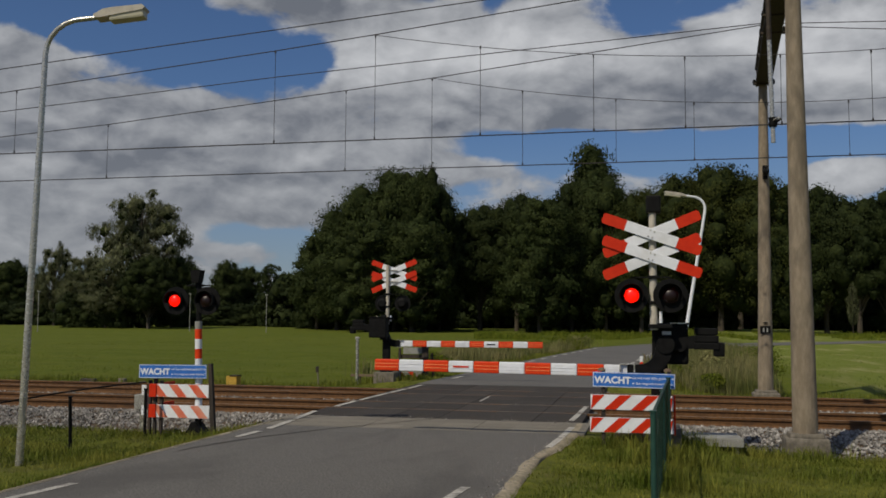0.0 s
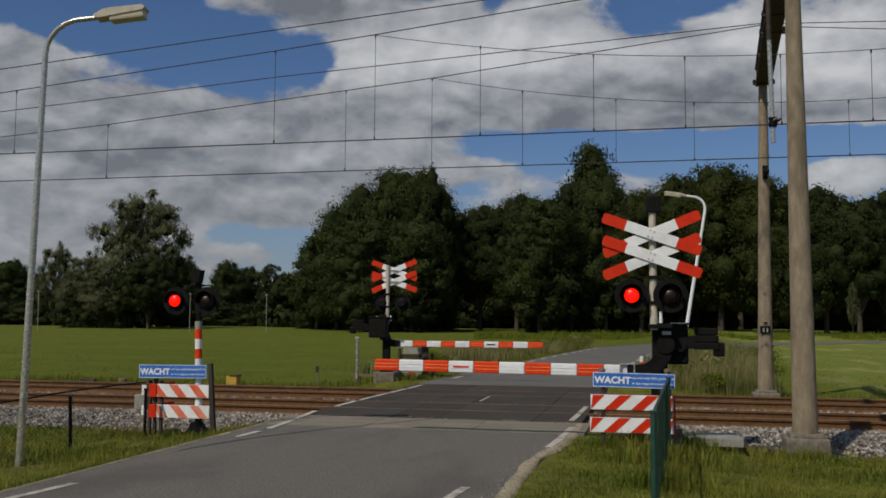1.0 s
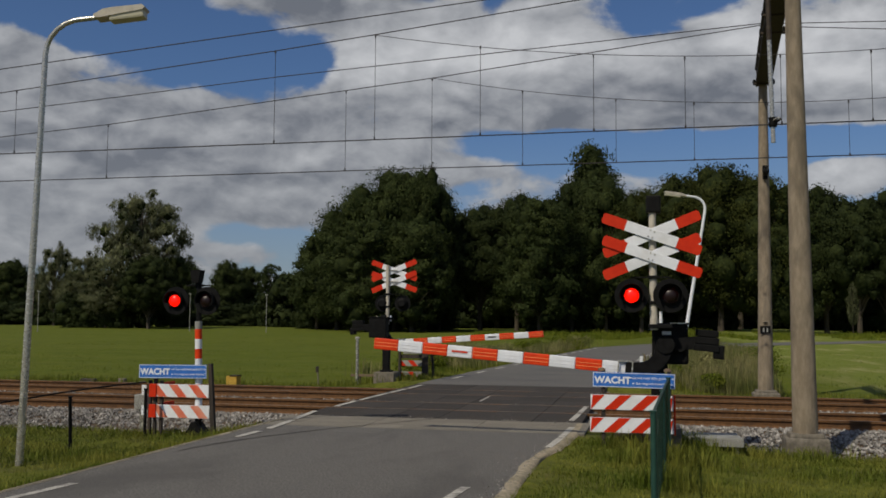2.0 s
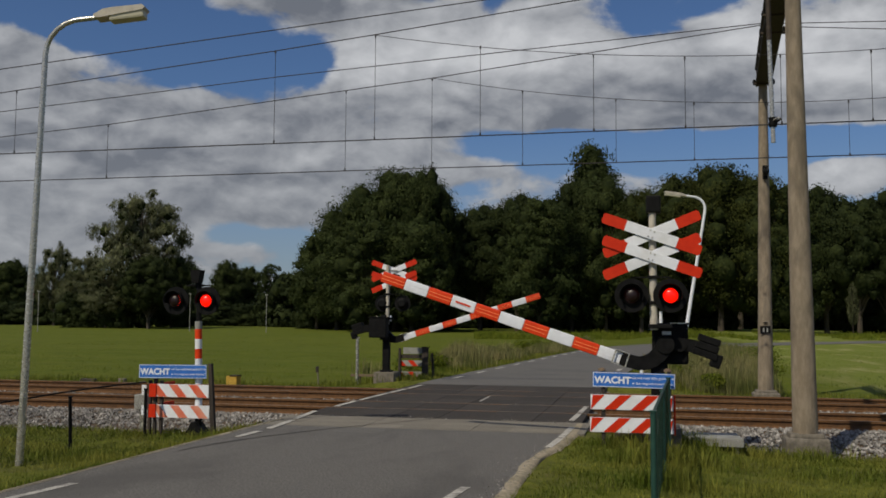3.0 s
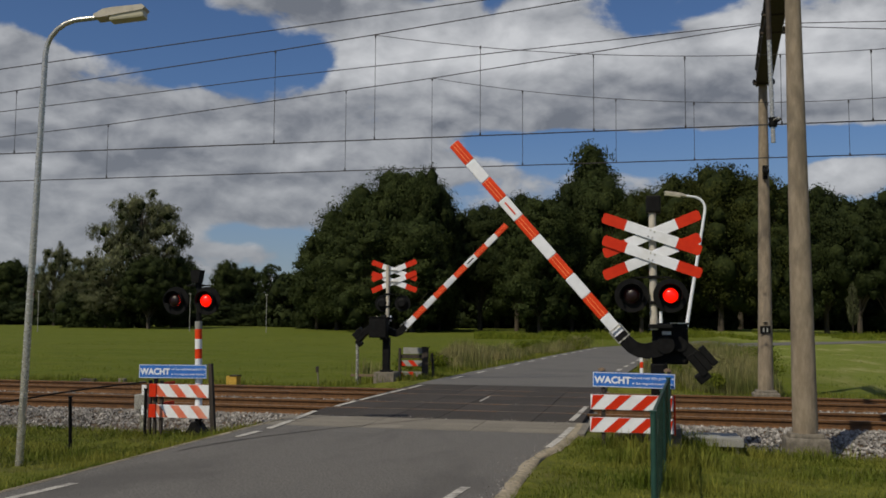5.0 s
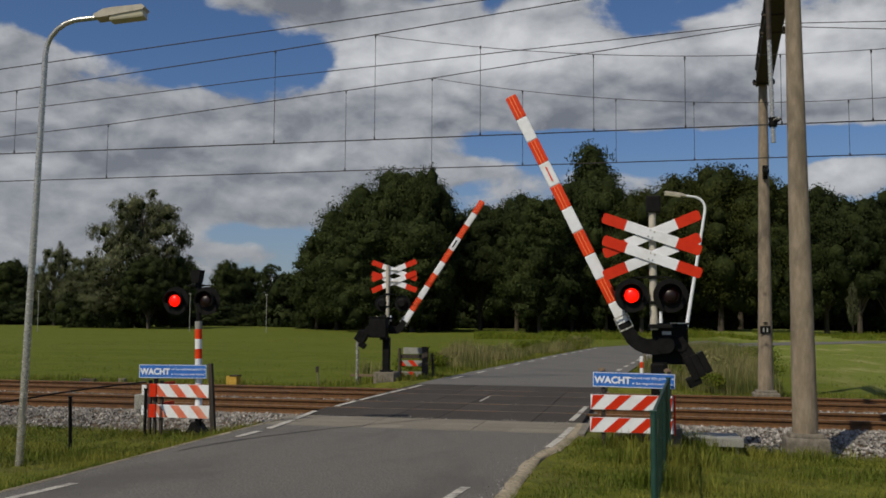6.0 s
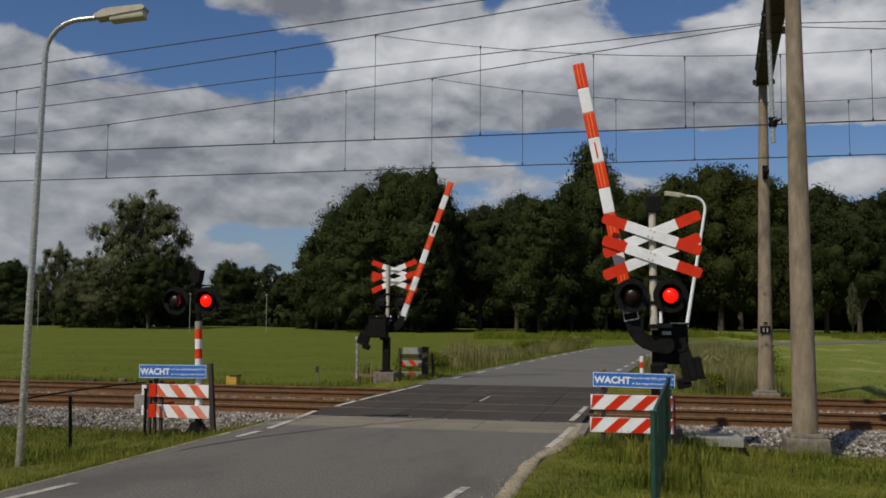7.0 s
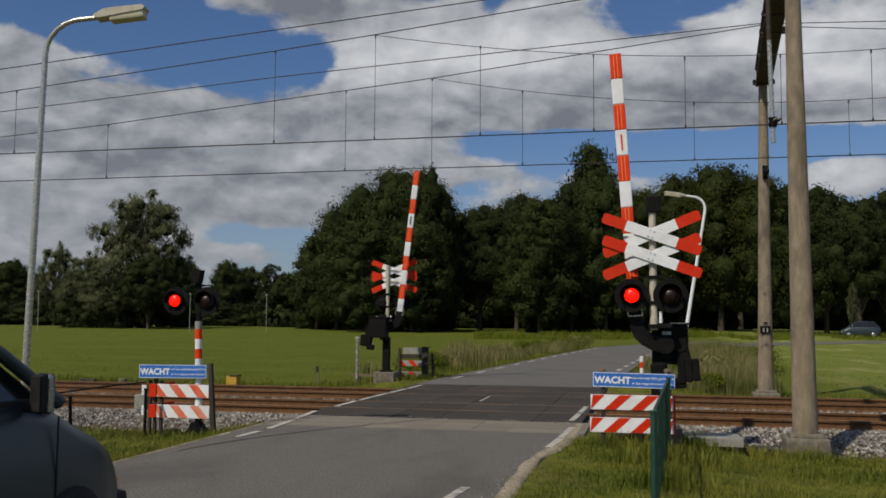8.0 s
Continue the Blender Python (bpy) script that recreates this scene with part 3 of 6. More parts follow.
def build_ballast():
    """The stone bed of both tracks: shoulders, shallow troughs between, broken by the road."""
    prof = [(15.9, -0.50), (16.35, -0.40), (17.0, -0.24), (17.45, -0.175), (18.6, -0.19), (19.7, -0.175), (20.5, -0.20), (21.3, -0.175), (22.4, -0.19), (23.5, -0.175), (24.1, -0.28), (25.0, -0.50)]
    for x0, x1 in ((-120.0, -6.45), (-0.75, 120.0)):
        bm = bmesh.new()
        n = 90
        xs = [x0 + (x1 - x0) * (i / n) for i in range(n + 1)]
        xs = sorted(xs + [(-6.45 - 0.25 * k) if x0 < -50 else (-0.75 + 0.25 * k) for k in range(1, 50)])
        rows = []
        for x in xs:
            rows.append([bm.verts.new((x, y + 0.06 * noise.noise(Vector((x, y, 0))), z + 0.02 * noise.noise(Vector((x * 2, y * 2, 5))))) for y, z in prof])
        for a, b in zip(rows, rows[1:]):
            for k in range(len(prof) - 1):
                bm.faces.new((a[k], b[k], b[k + 1], a[k + 1]))
        ob = finish("ballast_bed", bm, "ballast", smooth=True)
        tagged(ob, "grey crushed stone bed under the railway", "ballast", kind="structure")


def stone_mesh(bm, c, r, rng):
    """A sharp, uneven lump."""
    t = rng.random() * 6.28
    axes = [Vector((math.cos(t), math.sin(t), rng.uniform(-.3, .3))), Vector((-math.sin(t), math.cos(t), rng.uniform(-.3, .3))), Vector((rng.uniform(-.3, .3), rng.uniform(-.3, .3), 1))]
    six = []
    for a in axes:
        for s in (1, -1):
            six.append(bm.verts.new(c + a * s * r * rng.uniform(0.6, 1.25)))
    for i in (0, 1):
        for j in (2, 3):
            for k in (4, 5):
                tri = (six[i], six[j], six[k])
                bm.faces.new(tri if (i + j + k) % 2 == 1 else tri[::-1])


def build_stones():
    rng = random.Random(5)
    def zbed(y):
        prof = [(15.9, -0.50), (16.35, -0.40), (17.0, -0.24), (17.45, -0.175), (20.5, -0.19), (23.5, -0.175), (25.0, -0.5)]
        for (a, za), (b, zb) in zip(prof, prof[1:]):
            if a <= y <= b:
                return za + (zb - za) * (y - a) / (b - a)
        return -0.5
    bm = bmesh.new()
    for count, x0, x1, y0, y1, r0, r1 in ((9000, -22.0, -6.5, 16.0, 17.7, 0.022, 0.045), (2600, -26.0, -6.5, 19.5, 21.5, 0.02, 0.04),
                                          (6500, -0.6, 9.0, 15.9, 17.7, 0.022, 0.045), (2400, -0.7, 10.0, 19.5, 21.5, 0.02, 0.04)):
        for _ in range(count):
            x, y = rng.uniform(x0, x1), rng.uniform(y0, y1)
            if y < 16.4 and rng.random() < 0.45:
                continue
            stone_mesh(bm, Vector((x, y, zbed(y) + 0.008 + rng.uniform(0, 0.015))), rng.uniform(r0, r1), rng)
    ob = finish("ballast_stones", bm, "stone")
    tagged(ob, "loose grey crushed stones along the tracks", "ballast stones", kind="stuff")


build_ground()
build_strip("road", -120.0, 14.55, 0.5, 0.0, "asphalt", "narrow grey asphalt road with worn edges", "road", wobble=0.02)
build_strip("road", 25.0, 66.0, 0.8, 0.0, "far_asphalt", "bleached grey asphalt road leading to the wood", "road", wobble=0.08)


def build_bend():
    """Beyond the straight the road swings away to the east, in front of the wood."""
    bm = bmesh.new()
    R, start = 50.0, 11.5
    cx, cy = road_centre(66.0) + R * math.cos(radians(start)), 66.0 - R * math.sin(radians(start)) - 0.02
    rows = []
    for k in range(0, 60):
        th = radians(start + k * 1.25)
        out = []
        for off in (2.55, 1.3, 0.0, -1.3, -2.55):
            x, y = cx - (R + off) * math.cos(th), cy + (R + off) * math.sin(th)
            out.append(Vector((x, y, ground_z(x, y) + 0.03)))
        rows.append(out)
    d = Vector((1, -0.1, 0))
    for k in range(1, 9):
        rows.append([p + d * 14 * k for p in rows[59]])
    rows = [[bm.verts.new(r[0] - Vector((0, 0, .12)))] + [bm.verts.new(p) for p in r] + [bm.verts.new(r[-1] - Vector((0, 0, .12)))] for r in rows]
    for r, t in zip(rows, rows[1:]):
        for k in range(6):
            bm.faces.new((r[k], r[k + 1], t[k + 1], t[k]))
    bmesh.ops.recalc_face_normals(bm, faces=bm.faces[:])
    tagged(finish("road", bm, "far_asphalt"), "bleached grey asphalt bend before the wood", "road", kind="structure")


build_bend()


def build_dark_line():
    """A thin dark line wandering over the asphalt."""
    bm = bmesh.new()
    rows = []
    for k in range(41):
        f = k / 40
        x, y = -6.0 + 2.25 * f ** 1.35, 11.3 + 4.75 * f ** 0.86
        w = 0.012 + 0.008 * noise.noise(Vector((k * 0.6, 0, 0)))
        rows.append((bm.verts.new((x - w, y + w, 0.005)), bm.verts.new((x + w, y - w, 0.005))))
    for (a, b), (c, e) in zip(rows, rows[1:]):
        bm.faces.new((a, b, e, c))
    tagged(finish("tar_seam", bm, "crossing"), "thin dark line across the asphalt", "tar seam", kind="structure")


build_dark_line()


def build_shoulder(x_of, in_w, out_w, y0, y1, seed, label):
    """A sandy, uneven margin that feathers over the asphalt's edge."""
    bm = bmesh.new()
    rows, y = [], y0
    while y <= y1:
        e = x_of(y)
        s = 1 if e > -3.7 else -1
        a = e - s * (in_w + 0.9 * in_w * noise.noise(Vector((y * 1.1, seed, 0))) + 0.015 * noise.noise(Vector((y * 6, seed, 3))))
        b = e + s * (out_w + 0.6 * out_w * noise.noise(Vector((y * 0.8, seed, 7))))
        rows.append([bm.verts.new((a, y, 0.003)), bm.verts.new((a + s * 0.04, y, 0.006)), bm.verts.new((e, y, 0.006)), bm.verts.new((e + s * 0.06, y, 0.0)), bm.verts.new((b, y, ground_z(b, y) - 0.006))])
        y += 0.12
    for r, t in zip(rows, rows[1:]):
        for k in range(4):
            bm.faces.new((r[k], r[k + 1], t[k + 1], t[k])).smooth = True
    bmesh.ops.recalc_face_normals(bm, faces=bm.faces[:])
    tagged(finish("road_shoulder", bm, "sand"), label, "road shoulder", kind="structure")


build_shoulder(road_right, 0.07, 0.09, -30.0, 16.2, 3.0, "bare sandy margin along the asphalt edge")
build_shoulder(road_left, 0.03, 0.10, -30.0, 15.6, 8.0, "thin sandy margin along the asphalt edge")
build_line_marks()
build_rails()
build_ballast()
build_stones()


def build_crossing_floor():
    """Paving before the rails and dark rubber panels between them, piece by piece."""
    floor_bed = bmesh.new()
    box(floor_bed, (-3.70, 19.75, -0.215), (5.3, 10.6, 0.23))
    base = tagged(finish("crossing_floor", floor_bed, "concrete"), "dark level crossing deck set flush with the rails", "crossing deck", kind="structure")
    bm = bmesh.new()
    box(bm, (0, 0, -0.05), (0.593, 0.532, 0.10), 0.005)
    slab = bpy.data.meshes.new("paving_slab")
    bm.to_mesh(slab)
    bm.free()
    slab.materials.append(M["paver"])
    for j in range(3):
        for i in range(9):
            ob = new("paving_slab", slab)
            ob.parent = base
            ob.location = (-6.05 + 0.595 * i, 14.85 + 0.535 * j, 0.002 * ((i * 7 + j * 3) % 3 - 1))
    def panel_row(y0, y1, count):
        w, d = 5.1 / count, y1 - y0
        b = bmesh.new()
        box(b, (0, 0, -0.05), (w - 0.006, d - 0.006, 0.10), 0.005)
        me = bpy.data.meshes.new("crossing_panel")
        b.to_mesh(me)
        b.free()
        me.materials.append(M["crossing"])
        for i in range(count):
            ob = new("crossing_panel", me)
            ob.parent = base
            ob.location = (-6.25 + w * (i + 0.5), (y0 + y1) / 2, 0.003 * ((i * 5) % 3 - 1))
    panel_row(16.17, 17.79, 6)
    panel_row(17.92, 19.29, 6)
    panel_row(19.41, 20.48, 6)
    panel_row(20.49, 21.56, 6)
    panel_row(21.69, 23.06, 6)
    panel_row(23.18, 24.98, 6)


def build_grit():
    """Loose pale grit and chips along the front edge of the crossing."""
    rng = random.Random(77)
    bm = bmesh.new()
    for _ in range(170):
        x, y = rng.uniform(-6.1, -1.3), rng.gauss(16.15, 0.10) if rng.random() < 0.7 else rng.gauss(19.42, 0.06)
        stone_mesh(bm, Vector((x, y, 0.006)), rng.uniform(0.006, 0.016), rng)
    for _ in range(260):
        y = rng.uniform(8.0, 14.5)
        x = road_right(y) - abs(rng.gauss(0, 0.12))
        stone_mesh(bm, Vector((x, y, 0.006)), rng.uniform(0.004, 0.012), rng)
    tagged(finish("grit", bm, "stone"), "loose pale grit scattered on the road", "grit", kind="stuff")


build_grit()


def build_sleepers():
    bm = bmesh.new()
    box(bm, (0, 0, -0.09), (0.26, 2.5, 0.17), 0.02)
    me = bpy.data.meshes.new("sleeper")
    bm.to_mesh(me)
    bm.free()
    me.materials.append(M["sleeper"])
    for c in (18.60, 22.37):
        for k in range(44):
            x = -6.9 - 0.6 * k if k < 28 else -0.4 + 0.6 * (k - 28)
            ob = new("sleeper", me)
            ob.location = (x, c, -0.165)
            tagged(ob, "concrete sleeper bedded in crushed stone", "sleeper", "sleepers under the rails", "structure")


# ---------------------------------------------------------------- crossing signals and barriers
def warning_cross(parent, cx, z_up, z_low, front):
    """Two stacked saltires of white boards with red rounded ends; front is -1 towards the viewer, +1 away."""
    for zc in (z_up, z_low):
        for k, slope in enumerate((-22.0, 20.0)):
            turn = Matrix.Translation((cx, front * (0.07 + 0.025 * k), zc)) @ Matrix.Rotation(radians(slope), 4, "Y")
            bm = bmesh.new()
            box(bm, (0, 0, 0), (0.77, 0.016, 0.155), 0.004)
            bmesh.ops.transform(bm, matrix=turn, verts=bm.verts[:])
            board = part("cross_board", bm, "white", parent, "white reflective board")
            for side in (1, -1):
                out = [(side * 0.383, -0.0775), (side * 0.383, 0.0775)]
                for corner in (1, -1):
                    for a in range(5):
                        t = radians(90 - 90 * a / 4) if corner > 0 else radians(-90 * a / 4)
                        out.append((side * (0.695 + 0.040 * math.cos(t)), corner * 0.0375 + 0.040 * math.sin(t)))
                bm = bmesh.new()
                prism(bm, out, -0.008, 0.008)
                bmesh.ops.transform(bm, matrix=turn, verts=bm.verts[:])
                part("board_end", bm, "red", board, "red reflective end")
            for side, rise in ((-0.03, 0.045), (0.03, 0.045), (-0.03, -0.045), (0.03, -0.045)):
                bm = bmesh.new()
                tube(bm, [(side, front * 0.008, rise), (side, front * 0.016, rise)], 0.012, 8)
                bmesh.ops.transform(bm, matrix=turn, verts=bm.verts[:])
                part("bolt", bm, "steel", board)


def ball_half(name, material, parent, r, front):
    """Half a ball whose dome looks along front * y."""
    bm = bmesh.new()
    rings = []
    for i in range(6):
        a = radians(90 * i / 5.5)
        rings.append([bm.verts.new((r * math.cos(a) * math.cos(t), front * r * 0.55 * math.sin(a), r * math.cos(a) * math.sin(t))) for t in [2 * math.pi * k / 18 for k in range(18)]])
    for a, b in zip(rings, rings[1:]):
        for k in range(18):
            bm.faces.new((a[k], a[(k + 1) % 18], b[(k + 1) % 18], b[k])).smooth = True
    bm.faces.new(rings[-1])
    bmesh.ops.recalc_face_normals(bm, faces=bm.faces[:])
    return part(name, bm, material, parent)


def signal_lamp(parent, x, z, front, lens=True):
    """One red light: dark target disc, round casing, open hood, and a two-sided turning lens."""
    disc = bmesh.new()
    out = [(x + 0.245 * math.cos(2 * math.pi * k / 28), z + 0.245 * math.sin(2 * math.pi * k / 28)) for k in range(28)]
    prism(disc, out, front * 0.075, front * 0.060)
    target = part("target_disc", disc, "black", parent, "matt black round target board")
    bm = bmesh.new()
    tube(bm, [(x, front * 0.055, z), (x, front * 0.0, z), (x, front * -0.03, z), (x, front * -0.06, z)], [0.16, 0.16, 0.14, 0.09], 18)
    part("casing", bm, "black", target)
    hood = bmesh.new()
    arc = [radians(a) for a in range(-25, 206, 11)]
    rows = [[hood.verts.new((x + rr * math.cos(a), front * d, z + rr * math.sin(a))) for a in arc] for rr, d in ((0.160, 0.07), (0.172, 0.22), (0.166, 0.22), (0.154, 0.07))]
    for a, b in zip(rows, rows[1:] + rows[:1]):
        for k in range(len(arc) - 1):
            hood.faces.new((a[k], a[k + 1], b[k + 1], b[k]))
    bmesh.ops.recalc_face_normals(hood, faces=hood.faces[:])
    part("hood", hood, "black", target, smooth=True)
    ring = bmesh.new()
    spots = [2 * math.pi * k / 24 for k in range(24)]
    rows = [[ring.verts.new((x + rr * math.cos(a), front * d, z + rr * math.sin(a))) for a in spots] for rr, d in ((0.109, 0.06), (0.109, 0.125), (0.124, 0.125), (0.128, 0.06))]
    for a, b in zip(rows, rows[1:]):
        for k in range(24):
            ring.faces.new((a[k], a[(k + 1) % 24], b[(k + 1) % 24], b[k]))
    bmesh.ops.recalc_face_normals(ring, faces=ring.faces[:])
    part("bezel", ring, "black", target, smooth=True)
    if not lens:
        return None
    drum = new("lens")
    drum.parent = parent
    drum.location = (x, front * 0.115, z)
    ball_half("lit_side", "glow_red", drum, 0.106, front)
    ball_half("dark_side", "dead_red", drum, 0.106, -front)
    return drum


def bell(parent, x, z, big=1.0):
    bm = bmesh.new()
    prism(bm, [(x - 0.085 * big, z + 0.22 * big), (x - 0.06 * big, z), (x + 0.06 * big, z), (x + 0.10 * big, z + 0.22 * big)], -0.10, 0.08)
    part("bell_housing", bm, "black", parent, "black flared bell housing")
    rod("bell_stem", [(x, 0, z - 0.10), (x, 0, z + 0.02)], 0.025, "black", parent)


def barrier(m, side, reach, label, front, lamps, crosses, lights, post_x, lift, pivot, lever_pivot, drop):
    """A half barrier with its drive, crank, striped boom, counterweight, cross and lights.
    side: where the boom points along x; drop: how far the boom hangs below its pivot when it is shut."""
    top = thing("level_crossing_barrier", m, label, "crossing barrier", "barriers of the crossing")
    # foot and pillar
    back_foot = -front * 0.15
    boxed("foot_block", (-side * 0.06, back_foot, 0.02), (0.62, 0.75, 0.42), "concrete", top, 0.03, "weathered concrete foot block")
    boxed("pillar", (-side * 0.06, back_foot * 1.6, 0.64 + lift / 2), (0.20, 0.20, 0.94 + lift), "black", top, 0.02)
    boxed("pillar_flange", (-side * 0.06, back_foot * 1.6, 0.255), (0.32, 0.32, 0.05), "black", top, 0.008)
    back = -front * 0.44
    drive = boxed("drive_housing", (-side * 0.24, back, 1.39 + lift), (0.52, 0.34, 0.58), "black", top, 0.03, "black steel drive housing")
    boxed("housing_lid", (-side * 0.24, back, 1.69 + lift), (0.56, 0.38, 0.03), "black", drive, 0.01)
    boxed("lid_edge", (-side * 0.36, back + front * 0.186, 1.70 + lift), (0.24, 0.012, 0.018), "steel", drive, 0.003, "bare metal lid edge")
    boxed("type_plate", (-side * 0.19, back + front * 0.173, 1.555 + lift), (0.13, 0.006, 0.05), "white", drive, 0.0, "small white plate")
    boxed("side_rib", (-side * 0.46, back + front * 0.17, 1.37 + lift), (0.035, 0.05, 0.45), "black", drive, 0.01)
    boxed("latch", (-side * 0.10, back, 1.725 + lift), (0.16, 0.10, 0.05), "black", drive, 0.012)
    for z in (1.55, 1.24):
        boxed("door_hinge", (-side * 0.03, back + front * 0.17, z + lift), (0.05, 0.035, 0.10), "black", drive, 0.008)
    boxed("carrier", (-side * 0.10, back * 0.75, 1.08 + lift), (0.20, abs(back) * 0.5 + 0.1, 0.10), "black", top, 0.01)
    # post with the cross and the lights
    rod("signal_post", [(post_x, 0.02, 1.60), (post_x - 0.008, 0.02, 3.36)], [0.056, 0.052], "pale_post", top, 14, "pale cream painted post")
    boxed("post_bracket", (-side * 0.10, -front * 0.16, 1.655 + lift), (0.34, 0.44, 0.06), "black", top, 0.01)
    rod("cable_conduit", [(post_x + 0.10, 0.0, 1.70), (post_x + 0.10, 0.0, 1.87)], 0.024, "white", top)
    lx, lz, half = lights
    boxed("lamp_crossbar", (lx, 0.03, lz + 0.265), (0.56, 0.06, 0.022), "black", top, 0.005)
    for dz in (0.265, -0.10):
        boxed("post_clamp", (post_x, 0.02, lz + dz), (0.15, 0.15, 0.05), "black", top, 0.008)
    if front < 0:
        boxed("bell_box", (0.02, 0.04, 3.42), (0.21, 0.20, 0.25), "black", top, 0.02, "black bell box on the post top")
    cx, z_up, z_low = crosses
    warning_cross(top, cx, z_up, z_low, front)
    for z in (z_up, z_low):
        boxed("cross_bracket", ((cx + post_x) / 2, front * 0.05, z), (abs(cx - post_x) + 0.22, 0.03, 0.045), "steel", top, 0.005)
    drums = [signal_lamp(top, lx + dx, lz, front, lamps) for dx in (-half, half)]
    # the turning arm, in the space of its pivot
    arm = new("boom_arm")
    arm.parent = top
    arm.location = pivot
    s = side
    bm = bmesh.new()
    path = [(-s * 0.02, 0.06), (s * 0.01, -0.06), (s * 0.045, -0.17), (s * 0.10, -0.265), (s * 0.18, drop + 0.055), (s * 0.28, drop + 0.012), (s * 0.42, drop), (s * 0.54, drop)]
    wide = [0.125, 0.12, 0.115, 0.11, 0.105, 0.10, 0.095, 0.095]
    rows = []
    for i, ((xa, za), wa) in enumerate(zip(path, wide)):
        (x0, z0), (x1, z1) = path[max(i - 1, 0)], path[min(i + 1, len(path) - 1)]
        nrm = Vector((z0 - z1, 0, x1 - x0)).normalized() * wa
        rows.append([bm.verts.new((xa + e * nrm.x, y, za + e * nrm.z)) for e, y in ((1, -0.075), (1, 0.075), (-1, 0.075), (-1, -0.075))])
    for ra, rb in zip(rows, rows[1:]):
        for k in range(4):
            bm.faces.new((ra[k], ra[(k + 1) % 4], rb[(k + 1) % 4], rb[k]))
    bm.faces.new(rows[0])
    bm.faces.new(rows[-1])
    bmesh.ops.recalc_face_normals(bm, faces=bm.faces[:])
    part("crank", bm, "black", arm, "black curved crank")
    rod("pivot_cap", [(0, -0.10, 0), (0, 0.16, 0)], 0.13, "black", arm, 18)
    for dz in (-0.10, 0.10):
        boxed("clamp_plate", (s * 0.54, 0.0, drop + dz), (0.22, 0.17, 0.014), "steel", arm, 0.003, "bare steel clamp plate")
    for dx in (0.44, 0.64):
        boxed("clamp_band", (s * dx, front * 0.080, drop), (0.022, 0.012, 0.20), "steel", arm, 0.003)
    lever = new("weight_lever")
    lever.parent = top
    lever.location = lever_pivot
    bm = bmesh.new()
    for dy in (-0.09, 0.09):
        prism(bm, [(s * 0.10, 0.09), (-s * 0.50, 0.19), (-s * 0.52, 0.0), (s * 0.10, -0.09)], dy - 0.015, dy + 0.015)
    part("weight_arm", bm, "black", lever)
    for k in range(3):
        boxed("counterweight", (-s * 0.37, 0, 0.095 + 0.105 * (k - 1)), (0.36 - 0.02 * k, 0.24, 0.097), "black", lever, 0.012, "black steel counterweight slab")
    boxed("counterweight", (-s * 0.55, 0, -0.055), (0.15, 0.20, 0.20), "black", lever, 0.02, "black steel counterweight slab")
    rod("lever_cap", [(0, -0.12, 0), (0, 0.12, 0)], 0.10, "black", lever, 16)
    n, x0 = 10, 0.49
    step = (reach - x0) / n
    for i in range(n):
        a = x0 + i * step
        bm = bmesh.new()
        thick = 0.172
        box(bm, (s * (a + step / 2), 0, drop), (step - 0.002, 0.075, thick), 0.018)
        section = part("boom_section", bm, "orange" if i % 2 else "white", arm, "orange-red reflective section" if i % 2 else "white reflective section")
        # ribs; on red sections their lighter colour stands for a reflected highlight
        for dz in (-0.028, 0.022):
            boxed("rib", (s * (a + step / 2), 0, drop + dz), (step - 0.004, 0.086, 0.009), "rib_glint" if i % 2 else "white", section, 0.002)
    boxed("boom_plate", (s * (x0 + 6.5 * step), front * 0.046, drop), (0.24, 0.006, 0.022 if front < 0 else 0.036), "orange" if front < 0 else "black", arm, 0.0, "narrow plate on the boom")
    boxed("boom_plate", (s * (x0 + 6.5 * step), -front * 0.046, drop), (0.24, 0.006, 0.036), "black", arm, 0.0, "narrow plate on the boom")
    return top, arm, lever, drums


NEAR_PIVOT, FAR_PIVOT = Vector((0.170, 0.16, 1.39)), Vector((-0.20, -0.16, 1.502))
NEAR_LEVER, FAR_LEVER = Vector((0.378, 0.30, 1.385)), Vector((-0.52, -0.30, 1.49))
near_barrier, near_arm, near_lever, near_lenses = barrier(pose(0.045, 13.84, 0.0), -1, 4.37, "black half barrier with striped boom, stacked warning cross and lights", -1, True,
                                                          (-0.012, 2.978, 2.652), (-0.025, 2.093, 0.272), 0.010, 0.0, NEAR_PIVOT, NEAR_LEVER, -0.394)
far_barrier, far_arm, far_lever, far_lenses = barrier(pose(-7.46, 26.70, 0.0), 1, 4.70, "black half barrier across the tracks with red and white boom", 1, False,
                                                      (0.06, 3.20, 2.865), (0.03, 2.23, 0.30), -0.11, 0.12, FAR_PIVOT, FAR_LEVER, -0.45)


